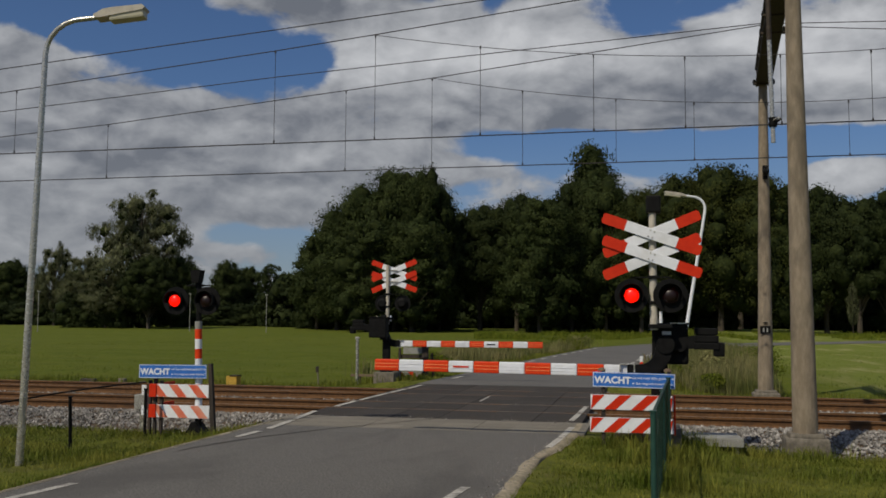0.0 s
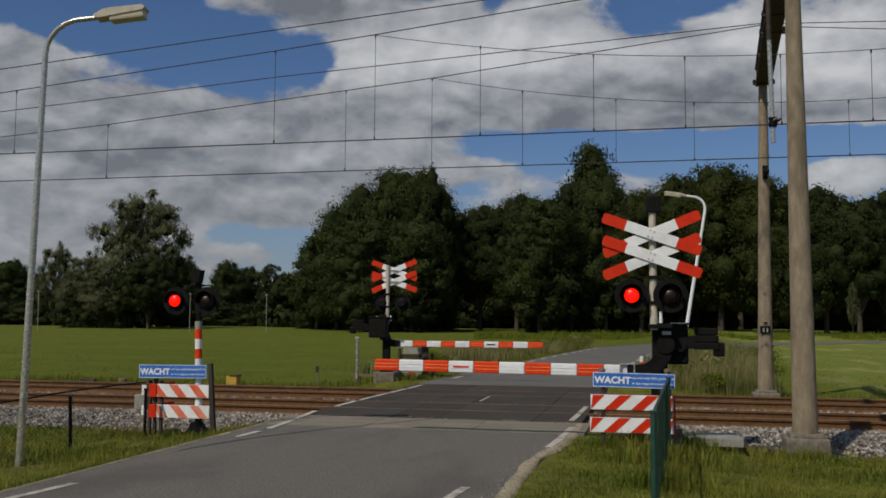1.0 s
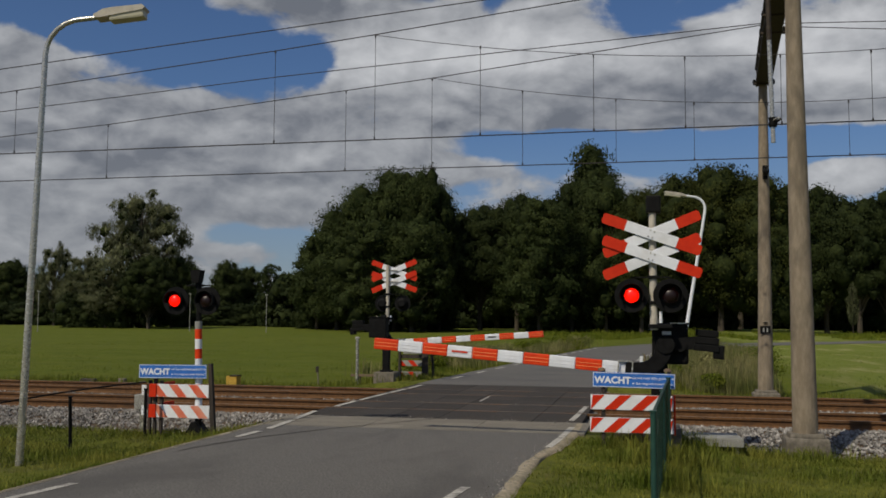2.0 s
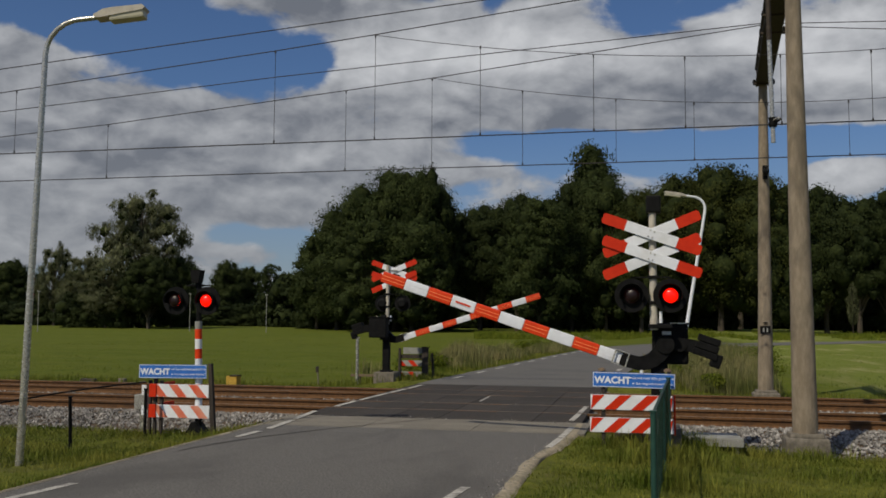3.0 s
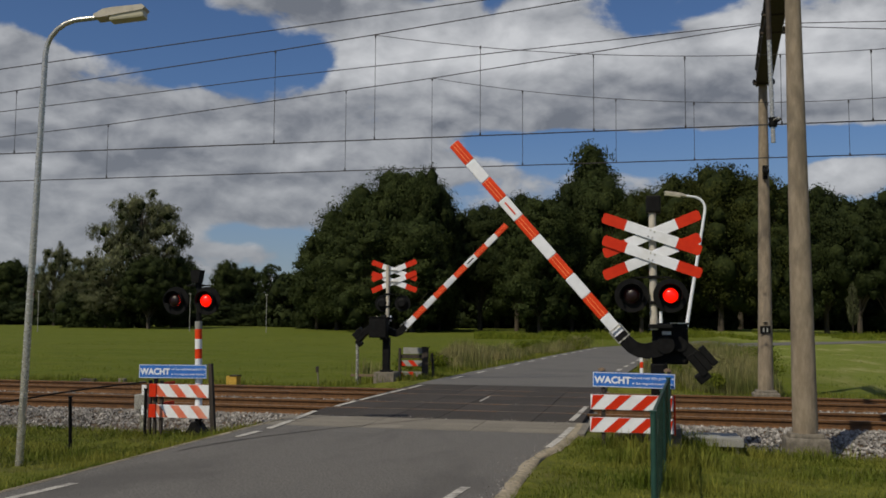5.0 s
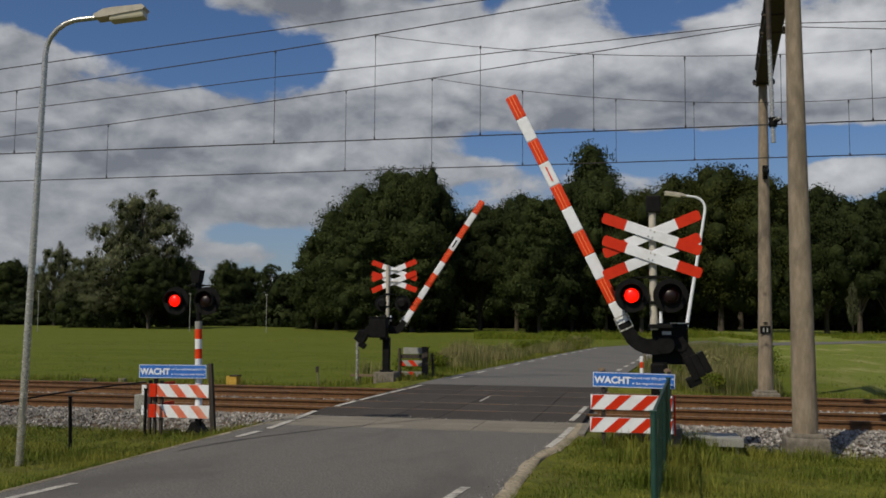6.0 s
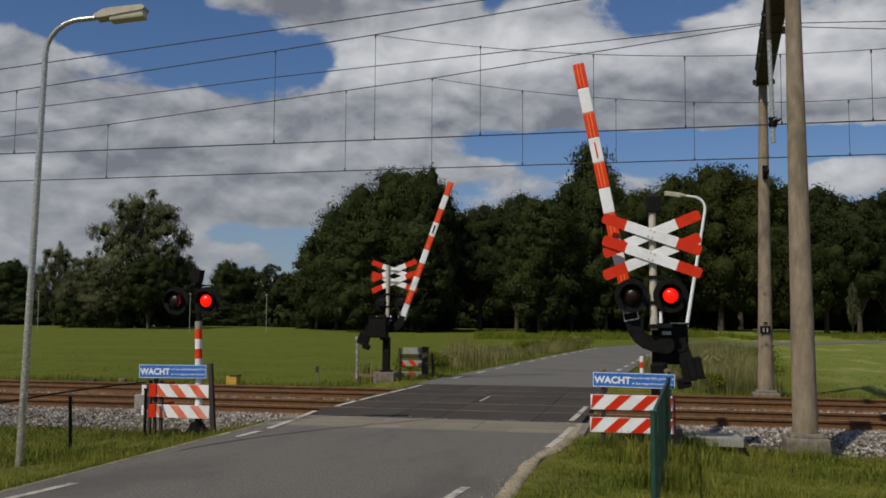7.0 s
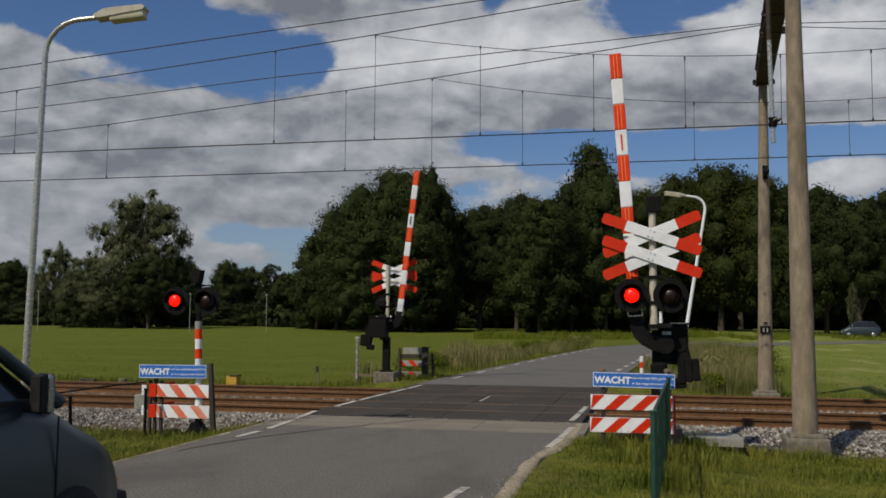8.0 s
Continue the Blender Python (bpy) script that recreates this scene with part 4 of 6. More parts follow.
def standing_signal():
    top = thing("warning_light_post", pose(-7.70, 15.08, -0.27), "red and white banded post with twin red warning lights", "warning light")
    part_z = [(0.0, 0.42, "black"), (0.42, 0.70, "white"), (0.70, 0.86, "orange"), (0.86, 1.30, "white"), (1.30, 1.47, "orange"), (1.47, 1.64, "white"), (1.64, 1.815, "orange"), (1.815, 1.95, "grey_box")]
    for a, b, k in part_z:
        rod("post_band", [(0.06 - 0.03 * a, 0, a), (0.06 - 0.03 * b, 0, b - 0.001)], 0.061, k, top, 16, {"orange": "red band", "white": "white band", "black": "black foot", "grey_box": "bare grey band"}[k])
    bm = bmesh.new()
    prism(bm, [(-0.16, 0.0), (0.22, 0.0), (0.15, 0.10), (0.05, 0.22), (-0.03, 0.22), (-0.08, 0.10)], -0.13, 0.13)
    part("foot", bm, "black", top, "black cast foot")
    rod("upper_post", [(0, 0.02, 1.94), (-0.01, 0.02, 2.62)], 0.045, "black", top, 12)
    boxed("lamp_crossbar", (-0.03, 0.03, 2.575), (0.46, 0.06, 0.022), "black", top, 0.005)
    lenses = [signal_lamp(top, dx, 2.305, -1) for dx in (-0.40, 0.19)]
    bell(top, -0.04, 2.62)
    return top, lenses


left_signal, left_lenses = standing_signal()


# ---------------------------------------------------------------- hoardings, fences, posts
def writing(text, size, at, parent, bold=0.0, name="lettering", material="white"):
    cu = bpy.data.curves.new(name, "FONT")
    cu.body, cu.size, cu.extrude, cu.offset = text, size, 0.001, size * bold
    cu.space_character = 1.0 + bold
    cu.materials.append(M[material])
    ob = new(name, cu)
    ob.parent = parent
    ob.matrix_basis = Matrix.Translation(at) @ Matrix.Rotation(radians(90), 4, "X")
    return ob


def stripe_board(name, parent, x0, x1, z0, z1, lean, first, colour, y, base="white"):
    board = boxed(name, ((x0 + x1) / 2, y, (z0 + z1) / 2), (x1 - x0, 0.025, z1 - z0), base, parent, 0.004, "board with slanting red stripes")
    w, pitch = 0.165, 0.375
    h = (z1 - z0)
    sh = lean * h * 1.05
    x = x0 + first
    while x < x1 - 0.02:
        lo, hi = x, x + w
        quad = [(lo, z0 + 0.004), (hi, z0 + 0.004), (hi + sh, z1 - 0.004), (lo + sh, z1 - 0.004)]
        quad = [(min(max(px, x0 + 0.004), x1 - 0.004), pz) for px, pz in quad]
        if quad[1][0] - quad[0][0] + quad[2][0] - quad[3][0] > 0.02:
            bm = bmesh.new()
            seen = []
            for q in quad:
                if not seen or (abs(q[0] - seen[-1][0]) + abs(q[1] - seen[-1][1])) > 1e-4:
                    seen.append(q)
            prism(bm, seen, y - 0.0165, y - 0.011)
            part("red_stripe", bm, colour, board)
        x += pitch
    return board


def blue_sign(parent, x0, x1, z0, z1, y, tilt=0.0):
    c = Vector(((x0 + x1) / 2, y, (z0 + z1) / 2))
    sign = boxed("sign", (0, 0, 0), (x1 - x0, 0.02, z1 - z0), "blue", parent, 0.004, "blue sign with white lettering")
    sign.matrix_basis = Matrix.Translation(c) @ Matrix.Rotation(radians(tilt), 4, "Y")
    w, h = x1 - x0, z1 - z0
    for cx, cz, sx, sz in ((0, h / 2 - 0.009, w - 0.012, 0.008), (0, -h / 2 + 0.009, w - 0.012, 0.008), (-w / 2 + 0.009, 0, 0.008, h - 0.028), (w / 2 - 0.009, 0, 0.008, h - 0.028)):
        boxed("white_border", (cx, -0.012, cz), (sx, 0.004, sz), "white", sign)
    writing("WACHT", h * 0.62, (-w / 2 + 0.030, -0.011, -h * 0.22), sign, 0.042)
    writing("tot het rode licht gedoofd is", h * 0.235, (-w / 2 + 0.480 * w, -0.011, h * 0.10), sign, 0.008)
    writing("er kan nog een trein komen", h * 0.235, (-w / 2 + 0.480 * w, -0.011, -h * 0.26), sign, 0.008)
    return sign


def hoarding_near():
    top = thing("barrier_hoarding", pose(0, 13.50, 0), "striped red and white hoarding with blue warning sign", "hoarding", "hoardings")
    for x, h in ((-0.655, 1.03), (0.255, 1.03)):
        boxed("post", (x, 0.05, h / 2 - 0.12), (0.055, 0.07, h + 0.24), "timber", top, 0.006)
        rod("post_cap", [(x - 0.02, 0.05, h - 0.01), (x - 0.02, 0.05, h + 0.02), (x - 0.02, 0.05, h + 0.035)], [0.055, 0.05, 0.02], "sleeper", top, 12)
    blue_sign(top, -0.80, 0.335, 0.79, 1.0, 0.0, 0.8)
    for z0, z1, x0, tilt in ((0.480, 0.690, -0.83, 0), (0.165, 0.372, -0.84, 0)):
        b = stripe_board("stripe_board", top, x0, 0.31, z0, z1, 1.0, -0.19, "red", 0.0)
    bm = bmesh.new()
    prism(bm, [(0.31, 0.15), (0.335, 0.15), (0.335, 0.70), (0.31, 0.70)], -0.02, 0.02)
    part("edge_strip", bm, "red", top, "red edge strip")


def hoarding_left():
    top = thing("barrier_hoarding", pose(0, 15.0, -0.02), "faded striped hoarding with blue warning sign beside the road", "hoarding", "hoardings")
    bm = bmesh.new()
    prism(bm, [(-7.36, -0.45), (-7.28, -0.45), (-7.39, 0.97), (-7.45, 0.97)], -0.02, 0.06)
    part("post", bm, "timber", top, "leaning dark timber post")
    for x, h in ((-8.57, 0.66), (-8.47, 0.70), (-8.35, 0.66)):
        boxed("post", (x, 0.06, h / 2 - 0.22), (0.05, 0.06, h + 0.44), "timber", top, 0.006)
    blue_sign(top, -8.74, -7.46, 0.71, 0.945, -0.035, -0.5)
    stripe_board("stripe_board", top, -8.53, -7.43, 0.385, 0.605, -0.80, 0.155, "faded_top", 0.0)
    stripe_board("stripe_board", top, -8.47, -7.41, 0.03, 0.25, -0.80, 0.125, "faded", 0.0)
    for z in (0.495, 0.14):
        boxed("board_end", (-8.475, -0.022, z), (0.13, 0.03, 0.225), "red", top, 0.004, "red end panel")
        boxed("board_end", (-8.665, 0.02, z), (0.085, 0.03, 0.17), "white", top, 0.004)
        boxed("return_board", (-8.50, 0.42, z), (0.03, 0.70, 0.22), "red", top, 0.004, "red board end seen along its length")


def hoarding_far():
    top = thing("barrier_hoarding", pose(-0.48, 28.6, -0.14), "striped hoarding behind the far barrier, its white greyed as shade", "hoarding", "hoardings")
    for x, h, w in ((-7.20, 1.00, 0.07), (-6.38, 1.05, 0.20)):
        boxed("post", (x, -0.05, h / 2 - 0.1), (w, 0.08, h + 0.2), "timber", top, 0.008)
    boxed("grey_board", (-6.72, 0.0, 0.92), (0.75, 0.03, 0.20), "grey_box", top, 0.005, "grey back of a sign board")
    boxed("grey_board", (-6.80, -0.005, 0.74), (0.90, 0.03, 0.12), "timber", top, 0.005)
    # grey base instead of white: the boards' shaded side, put into the colour
    stripe_board("stripe_board", top, -7.18, -6.42, 0.44, 0.62, -0.85, 0.02, "red", 0.0, "grey_box")
    stripe_board("stripe_board", top, -7.18, -6.42, 0.08, 0.27, -0.85, 0.02, "red", 0.0, "grey_box")
    bm = bmesh.new()
    tube(bm, [(-6.15, 0.2, -0.2), (-6.22, 0.2, 0.85)], 0.04, 8)
    part("stay_post", bm, "timber", top, "leaning timber stay")


def mesh_fence(name, m, length, height, posts, label, material="green_steel", sag=None):
    """Chain-link on round posts: every wire of the diamond mesh is a thin bar. Runs along local x."""
    top = thing(name, m, label, "fence", "chain-link fences")
    for x, lean in posts:
        rod("post", [(x, 0, -0.25), (x + lean, 0, height)], 0.027, material, top, 12)
        rod("post_cap", [(x + lean, 0, height), (x + lean, 0, height + 0.015)], 0.036, material, top, 12)
    bm = bmesh.new()
    pitch = 0.075
    n = int((length + height) / pitch)
    for k in range(n):
        for sgn in (1, -1):
            a = k * pitch - (height if sgn > 0 else 0)
            p, q = (a, 0.05), (a + sgn * (height - 0.07), height - 0.02)
            (xa, za), (xb, zb) = p, q
            if max(xa, xb) < 0 or min(xa, xb) > length:
                continue
            def cut(xv):
                return za + (zb - za) * (xv - xa) / (xb - xa)
            pts = []
            for xv, zv in ((xa, za), (xb, zb)):
                if xv < 0:
                    pts.append((0, cut(0)))
                elif xv > length:
                    pts.append((length, cut(length)))
                else:
                    pts.append((xv, zv))
            tube(bm, [(pts[0][0], 0.004 * sgn, pts[0][1]), (pts[1][0], 0.004 * sgn, pts[1][1])], 0.0015, 3, False)
    part("wire_mesh", bm, material, top, "diamond wire mesh")
    rod("top_wire", [(length * i / 8, 0, height + (sag(i / 8) if sag else 0)) for i in range(9)], 0.014, material, top, 6)
    return top


def platform():
    """A low grey grating stand beside the track."""
    top = thing("service_platform", pose(0.60, 14.90, -0.31), "low grey steel step platform beside the track", "platform")
    boxed("deck", (0.28, 0.0, 0.30), (0.85, 1.25, 0.04), "grey_box", top, 0.008, "pale grey sheet deck", Matrix.Rotation(radians(-3), 4, "X"))
    for dx, dy in ((-0.05, -0.52), (0.62, -0.52), (-0.05, 0.52), (0.62, 0.52)):
        boxed("leg", (dx, dy, 0.10), (0.05, 0.05, 0.40), "steel", top, 0.005)
    boxed("step", (-0.35, -0.1, 0.22), (0.34, 0.60, 0.05), "black", top, 0.008, "dark side step")
    boxed("edge_angle", (0.28, -0.62, 0.27), (0.85, 0.03, 0.08), "grey_box", top, 0.004)
    bench = thing("cable_trough", pose(-0.15, 14.35, -0.06), "dark low cable trough lid in the grass", "cable trough")
    boxed("lid", (0, 0, 0.10), (0.75, 0.32, 0.05), "timber", bench, 0.01)
    boxed("trough", (0, 0, 0.0), (0.62, 0.26, 0.18), "black", bench, 0.01)


def overhead_pole(x, y, z0, h, r0, r1, lean, label, block):
    top = thing("catenary_mast", pose(x, y, z0), label, "catenary mast", "catenary masts")
    bm = bmesh.new()
    tube(bm, [(lean * t * h, 0, t * h) for t in (0.0, 0.1, 0.25, 0.5, 0.75, 1.0)], [r0 + (r1 - r0) * t for t in (0.0, 0.1, 0.25, 0.5, 0.75, 1.0)], 20)
    part("shaft", bm, "pole", top, "weathered brown-grey concrete shaft")
    bw = block
    bm = bmesh.new()
    box(bm, (0, 0, -0.22), (bw, bw * 0.9, 0.40), 0.04)
    box(bm, (0, 0, 0.0), (bw * 0.80, bw * 0.7, 0.09), 0.035)
    part("foundation", bm, "concrete", top, "cracked concrete foundation block")
    return top


def lamp_post(m, height, bend, reach, label, r=0.055, lean=0.0, finish_of="steel"):
    """A bent steel tube with a long flat lantern; the arm leaves along local x."""
    top = thing("street_lamp", m, label, "street lamp", "street lamps")
    pts = [(0, 0, -0.3), (0, 0, 0.6), (0, 0, height - bend)]
    for a in (15, 30, 45, 60, 75, 82):
        t = radians(a)
        pts.append((bend * (1 - math.cos(t)), 0, height - bend + bend * math.sin(t)))
    ex, ez = pts[-1][0], pts[-1][2]
    pts.append((ex + reach * 0.35, 0, ez + reach * 0.045))
    pts = [(px + lean * pz, py, pz) for px, py, pz in pts]
    rad = [r * 1.5, r * 1.45, r * 1.05] + [r * 0.95] * 6 + [r * 0.9]
    bm = bmesh.new()
    tube(bm, pts, rad, 14)
    post = part("post", bm, finish_of, top, "steel post with a bent arm")
    hx, hz = pts[-1][0], pts[-1][2]
    turn = Matrix.Translation((hx, 0, hz)) @ Matrix.Rotation(radians(-8), 4, "Y")
    head = bmesh.new()
    w = reach * 0.55
    prism(head, [(-0.12, 0.015), (0.02, 0.075), (0.12, 0.085), (w, 0.075), (w + 0.04, 0.035), (w, 0.0), (0.02, -0.035), (-0.10, -0.035)], -0.12, 0.12)
    bmesh.ops.transform(head, matrix=turn, verts=head.verts[:])
    lantern = part("lantern", head, "pale_post", top, "pale lantern housing")
    glass = bmesh.new()
    box(glass, (0.06 + w * 0.48, 0, -0.035), (w * 0.86, 0.21, 0.13), 0.03)
    bmesh.ops.transform(glass, matrix=turn, verts=glass.verts[:])
    part("diffuser", glass, "lamp_glass", lantern, "cream plastic diffuser")
    boxed("door_plate", (lean * 0.7, -r * 1.38, 0.75), (r * 1.2, 0.02, 0.28), "steel", post, 0.004)
    return top


build_crossing_floor()
hoarding_near()
hoarding_left()
hoarding_far()
fence_turn = pose(0.02, 8.3, -0.03, 0, 0, 87.5)
mesh_fence("mesh_fence", fence_turn, 5.1, 0.97, ((0.0, 0.0), (2.55, 0.0), (5.05, 0.0)), "dark green chain-link fence on round posts in the verge")
mesh_fence("mesh_fence", pose(-9.10, 9.0, -0.29, 0, 0, 83.6), 5.75, 0.80, ((0.0, 0.0), (3.95, -0.06), (5.75, 0.0)), "slack dark chain-link fence beside the ballast", "black", lambda f: 0.02 + 0.10 * f * f - 0.03 * math.sin(6.28 * f))
near_mast = overhead_pole(2.33, 15.50, -0.02, 10.4, 0.192, 0.085, -0.006, "tall tapering concrete catenary mast on a concrete block", 0.64)
far_mast = overhead_pole(2.95, 26.00, -0.08, 9.4, 0.200, 0.10, 0.010, "tall concrete catenary mast beyond the tracks", 0.66)
boxed("mast_plate", (0.0, -0.205, 1.62), (0.26, 0.02, 0.20), "black", far_mast, 0.0, "small dark plate with white bars")
for dx in (-0.045, 0.045):
    boxed("plate_bar", (dx, -0.219, 1.61), (0.035, 0.006, 0.11), "grey_box", far_mast)
boxed("plate_bar", (0.0, -0.210, 1.80), (0.12, 0.012, 0.03), "black", far_mast)
lamp_post(pose(-8.455, 11.45, -0.22, 0, 0, 13), 6.17, 0.50, 1.05, "tall galvanised street lamp with cream lantern at the roadside", r=0.037, lean=0.0235)
lamp_post(pose(1.15, 39.2, -0.25, 0, 0, 180 + 10), 7.10, 0.6, 1.35, "leaning white street lamp beyond the crossing", lean=-0.170, r=0.055, finish_of="white")
platform()


# ---------------------------------------------------------------- overhead line
def wire_line(name, pts, r, label, group="overhead wires"):
    bm = bmesh.new()
    tube(bm, pts, r, 5, False)
    return tagged(finish(name, bm, "wire"), label, "overhead wire", group)


def sagging(x0, z0, x1, z1, sag, y, n=24):
    return [(x0 + (x1 - x0) * i / n, y, z0 + (z1 - z0) * i / n - 4 * sag * (i / n) * (1 - i / n)) for i in range(n + 1)]


def overhead_line():
    beam = thing("portal_beam", Matrix.Identity(4), "dark steel portal beam joining the two masts", "portal beam")
    a, b = Vector((2.30, 15.2, 8.55)), Vector((3.04, 26.0, 8.32))
    side, n = Vector((0.14, 0, 0)), 14
    for dx, dz in ((-0.16, -0.22), (0.16, -0.22), (-0.16, 0.22), (0.16, 0.22)):
        rod("chord", [a + Vector((dx, 0, dz)), b + Vector((dx, 0, dz))], 0.05, "dark_steel", beam, 6)
    for i in range(n):
        p, q = a + (b - a) * i / n, a + (b - a) * (i + 1) / n
        s = 1 if i % 2 else -1
        for dx in (-0.16, 0.16):
            rod("lattice_bar", [p + Vector((dx, 0, -0.22 * s)), q + Vector((dx, 0, 0.22 * s))], 0.032, "dark_steel", beam, 5)
        rod("lattice_bar", [p + Vector((-0.16 * s, 0, -0.22)), q + Vector((0.16 * s, 0, -0.22))], 0.032, "dark_steel", beam, 5)
    boxed("under_plate", ((a.x + b.x) / 2, (a.y + b.y) / 2, (a.z + b.z) / 2 - 0.25), (0.34, 10.6, 0.03), "dark_steel", beam, 0.0,
          "", Matrix.Translation((a + b) / 2) @ Matrix.Rotation(math.atan2(-(b.x - a.x), b.y - a.y), 4, "Z") @ Matrix.Rotation(math.atan2(b.z - a.z, b.y - a.y), 4, "X") @ Matrix.Translation(-(a + b) / 2))
    for f in (0.36, 0.47, 0.58, 0.97):
        q = a + (b - a) * f
        boxed("clamp", (q.x, q.y, q.z - 0.27), (0.52, 0.10, 0.05), "dark_steel", beam, 0.01)
        for sx in (-0.24, 0.24):
            rod("insulator", [(q.x + sx, q.y, q.z - 0.30), (q.x + sx, q.y, q.z - 0.24), (q.x + sx, q.y, q.z - 0.16)], [0.03, 0.05, 0.03], "black", beam, 8)
    hang = thing("drop_post", pose(2.34, 18.60, 5.15), "pale steel drop post holding the contact wire", "drop post")
    rod("tube", [(0, 0, 0.0), (-0.04, 0, 2.0)], 0.042, "steel", hang, 10)
    rod("upper_tube", [(-0.04, 0, 2.0), (-0.05, 0, 3.30)], 0.05, "dark_steel", hang, 10)
    rod("steady_arm", [(0.0, 0, 0.42), (0.06, -0.3, 0.42), (0.08, -0.35, 0.38)], 0.02, "steel", hang, 8)
    rod("insulator", [(0, 0, 0.30), (0, 0, 0.36), (0, 0, 0.42), (0, 0, 0.48)], [0.07, 0.09, 0.07, 0.09], "black", hang, 12)
    rod("wire_clamp", [(0.02, -0.05, 0.35), (0.14, 0.0, 0.46)], 0.025, "black", hang, 8)
    sec = thing("registration_arm", pose(3.02, 25.78, 5.6), "dark insulated arm on the far mast", "registration arm")
    rod("insulator", [(0, 0, 0.05), (0, -0.15, 0.08), (0, -0.30, 0.10)], [0.06, 0.09, 0.06], "black", sec, 12)
    rod("arm", [(0, -0.3, 0.10), (0, -0.62, 0.16)], 0.022, "dark_steel", sec, 8)
    boxed("bracket", (0, 0.05, 0.10), (0.12, 0.10, 0.36), "black", sec, 0.01)
    y1, y2 = 18.60, 22.37
    wire_line("contact_wire", [(-140, y1, 5.5), (-14, y1, 5.48), (2.4, y1, 5.5), (140, y1, 5.5)], 0.013, "taut dark contact wire above the near track")
    wire_line("contact_wire", [(-140, y2, 5.5), (-14, y2, 5.48), (2.9, y2, 5.5), (140, y2, 5.5)], 0.013, "taut dark contact wire above the far track")
    # carrying wires from the west climb to the portal, thin stitch wires drop away to the east
    wire_line("carrying_wire", sagging(-58, 6.9, -14.64, 6.91, 0.6, y1)[:-1] + [(-14.64, y1, 6.91), (-7.82, y1, 7.52), (-5.60, y1, 7.74), (-1.5, y1, 8.18), (2.3, y1, 8.55)], 0.012, "carrying wire climbing to the portal")
    wire_line("feeder_wire", [(-58, y1, 5.9), (-14.67, y1, 7.47), (-3.26, y1, 8.33), (2.3, y1, 8.72)], 0.012, "feeder wire climbing to the portal")
    wire_line("carrying_wire", [(-58, y2, 6.3), (-17.55, y2, 6.72), (-14.25, y2, 6.94), (-5.25, y2, 7.76), (2.6, y2, 8.62)], 0.012, "carrying wire climbing to the portal")
    wire_line("feeder_wire", [(-58, y2, 5.8), (-17.6, y2, 7.43), (-9.4, y2, 8.0), (2.6, y2, 8.66)], 0.012, "feeder wire climbing to the portal")
    for k, z in ((0.0, 8.64), (0.12, 8.58)):
        wire_line("carrying_wire", [(2.8, y2, z), (5.3, y2, z - 0.10 - k), (12.0, y2, z - 0.35 - 2 * k), (58, y2, 7.2)], 0.011, "carrying wire running on from the portal")
    for y, x0, zl, k, xe in ((y1, 3.3, 6.85, 0.0111, -5.6), (y2, 4.0, 6.77, 0.0116, -5.25)):
        wire_line("stitch_wire", [(x, y, zl + k * (x - x0) ** 2) for x in [xe + (14 - xe) * i / 30 for i in range(31)]] + [(58, y, 7.6)], 0.0075, "thin stitch wire sagging over the crossing")
    def dropper(x, y, zt):
        ob = wire_line("dropper", [(x, y, 5.5), (x, y, zt)], 0.006, "thin vertical dropper between the overhead wires", "droppers")
        for z in (5.52, zt - 0.03):
            bm = bmesh.new()
            tube(bm, [(x, y, z - 0.035), (x, y, z + 0.035)], 0.018, 6)
            finish("clip", bm, "wire", ob)
    for x, zt in ((-14.2, 6.95), (-7.85, 7.52), (-5.60, 7.74), (-3.35, 7.36), (-1.05, 7.06), (0.72, 6.92), (2.50, 6.86), (4.12, 6.86)):
        dropper(x, y1, zt)
    for x, zt in ((-14.22, 6.94), (-7.5, 7.55), (-5.25, 7.76), (-2.98, 7.33), (-0.74, 7.03), (1.06, 6.87), (2.70, 6.79), (4.45, 6.77)):
        dropper(x, y2, zt)


overhead_line()


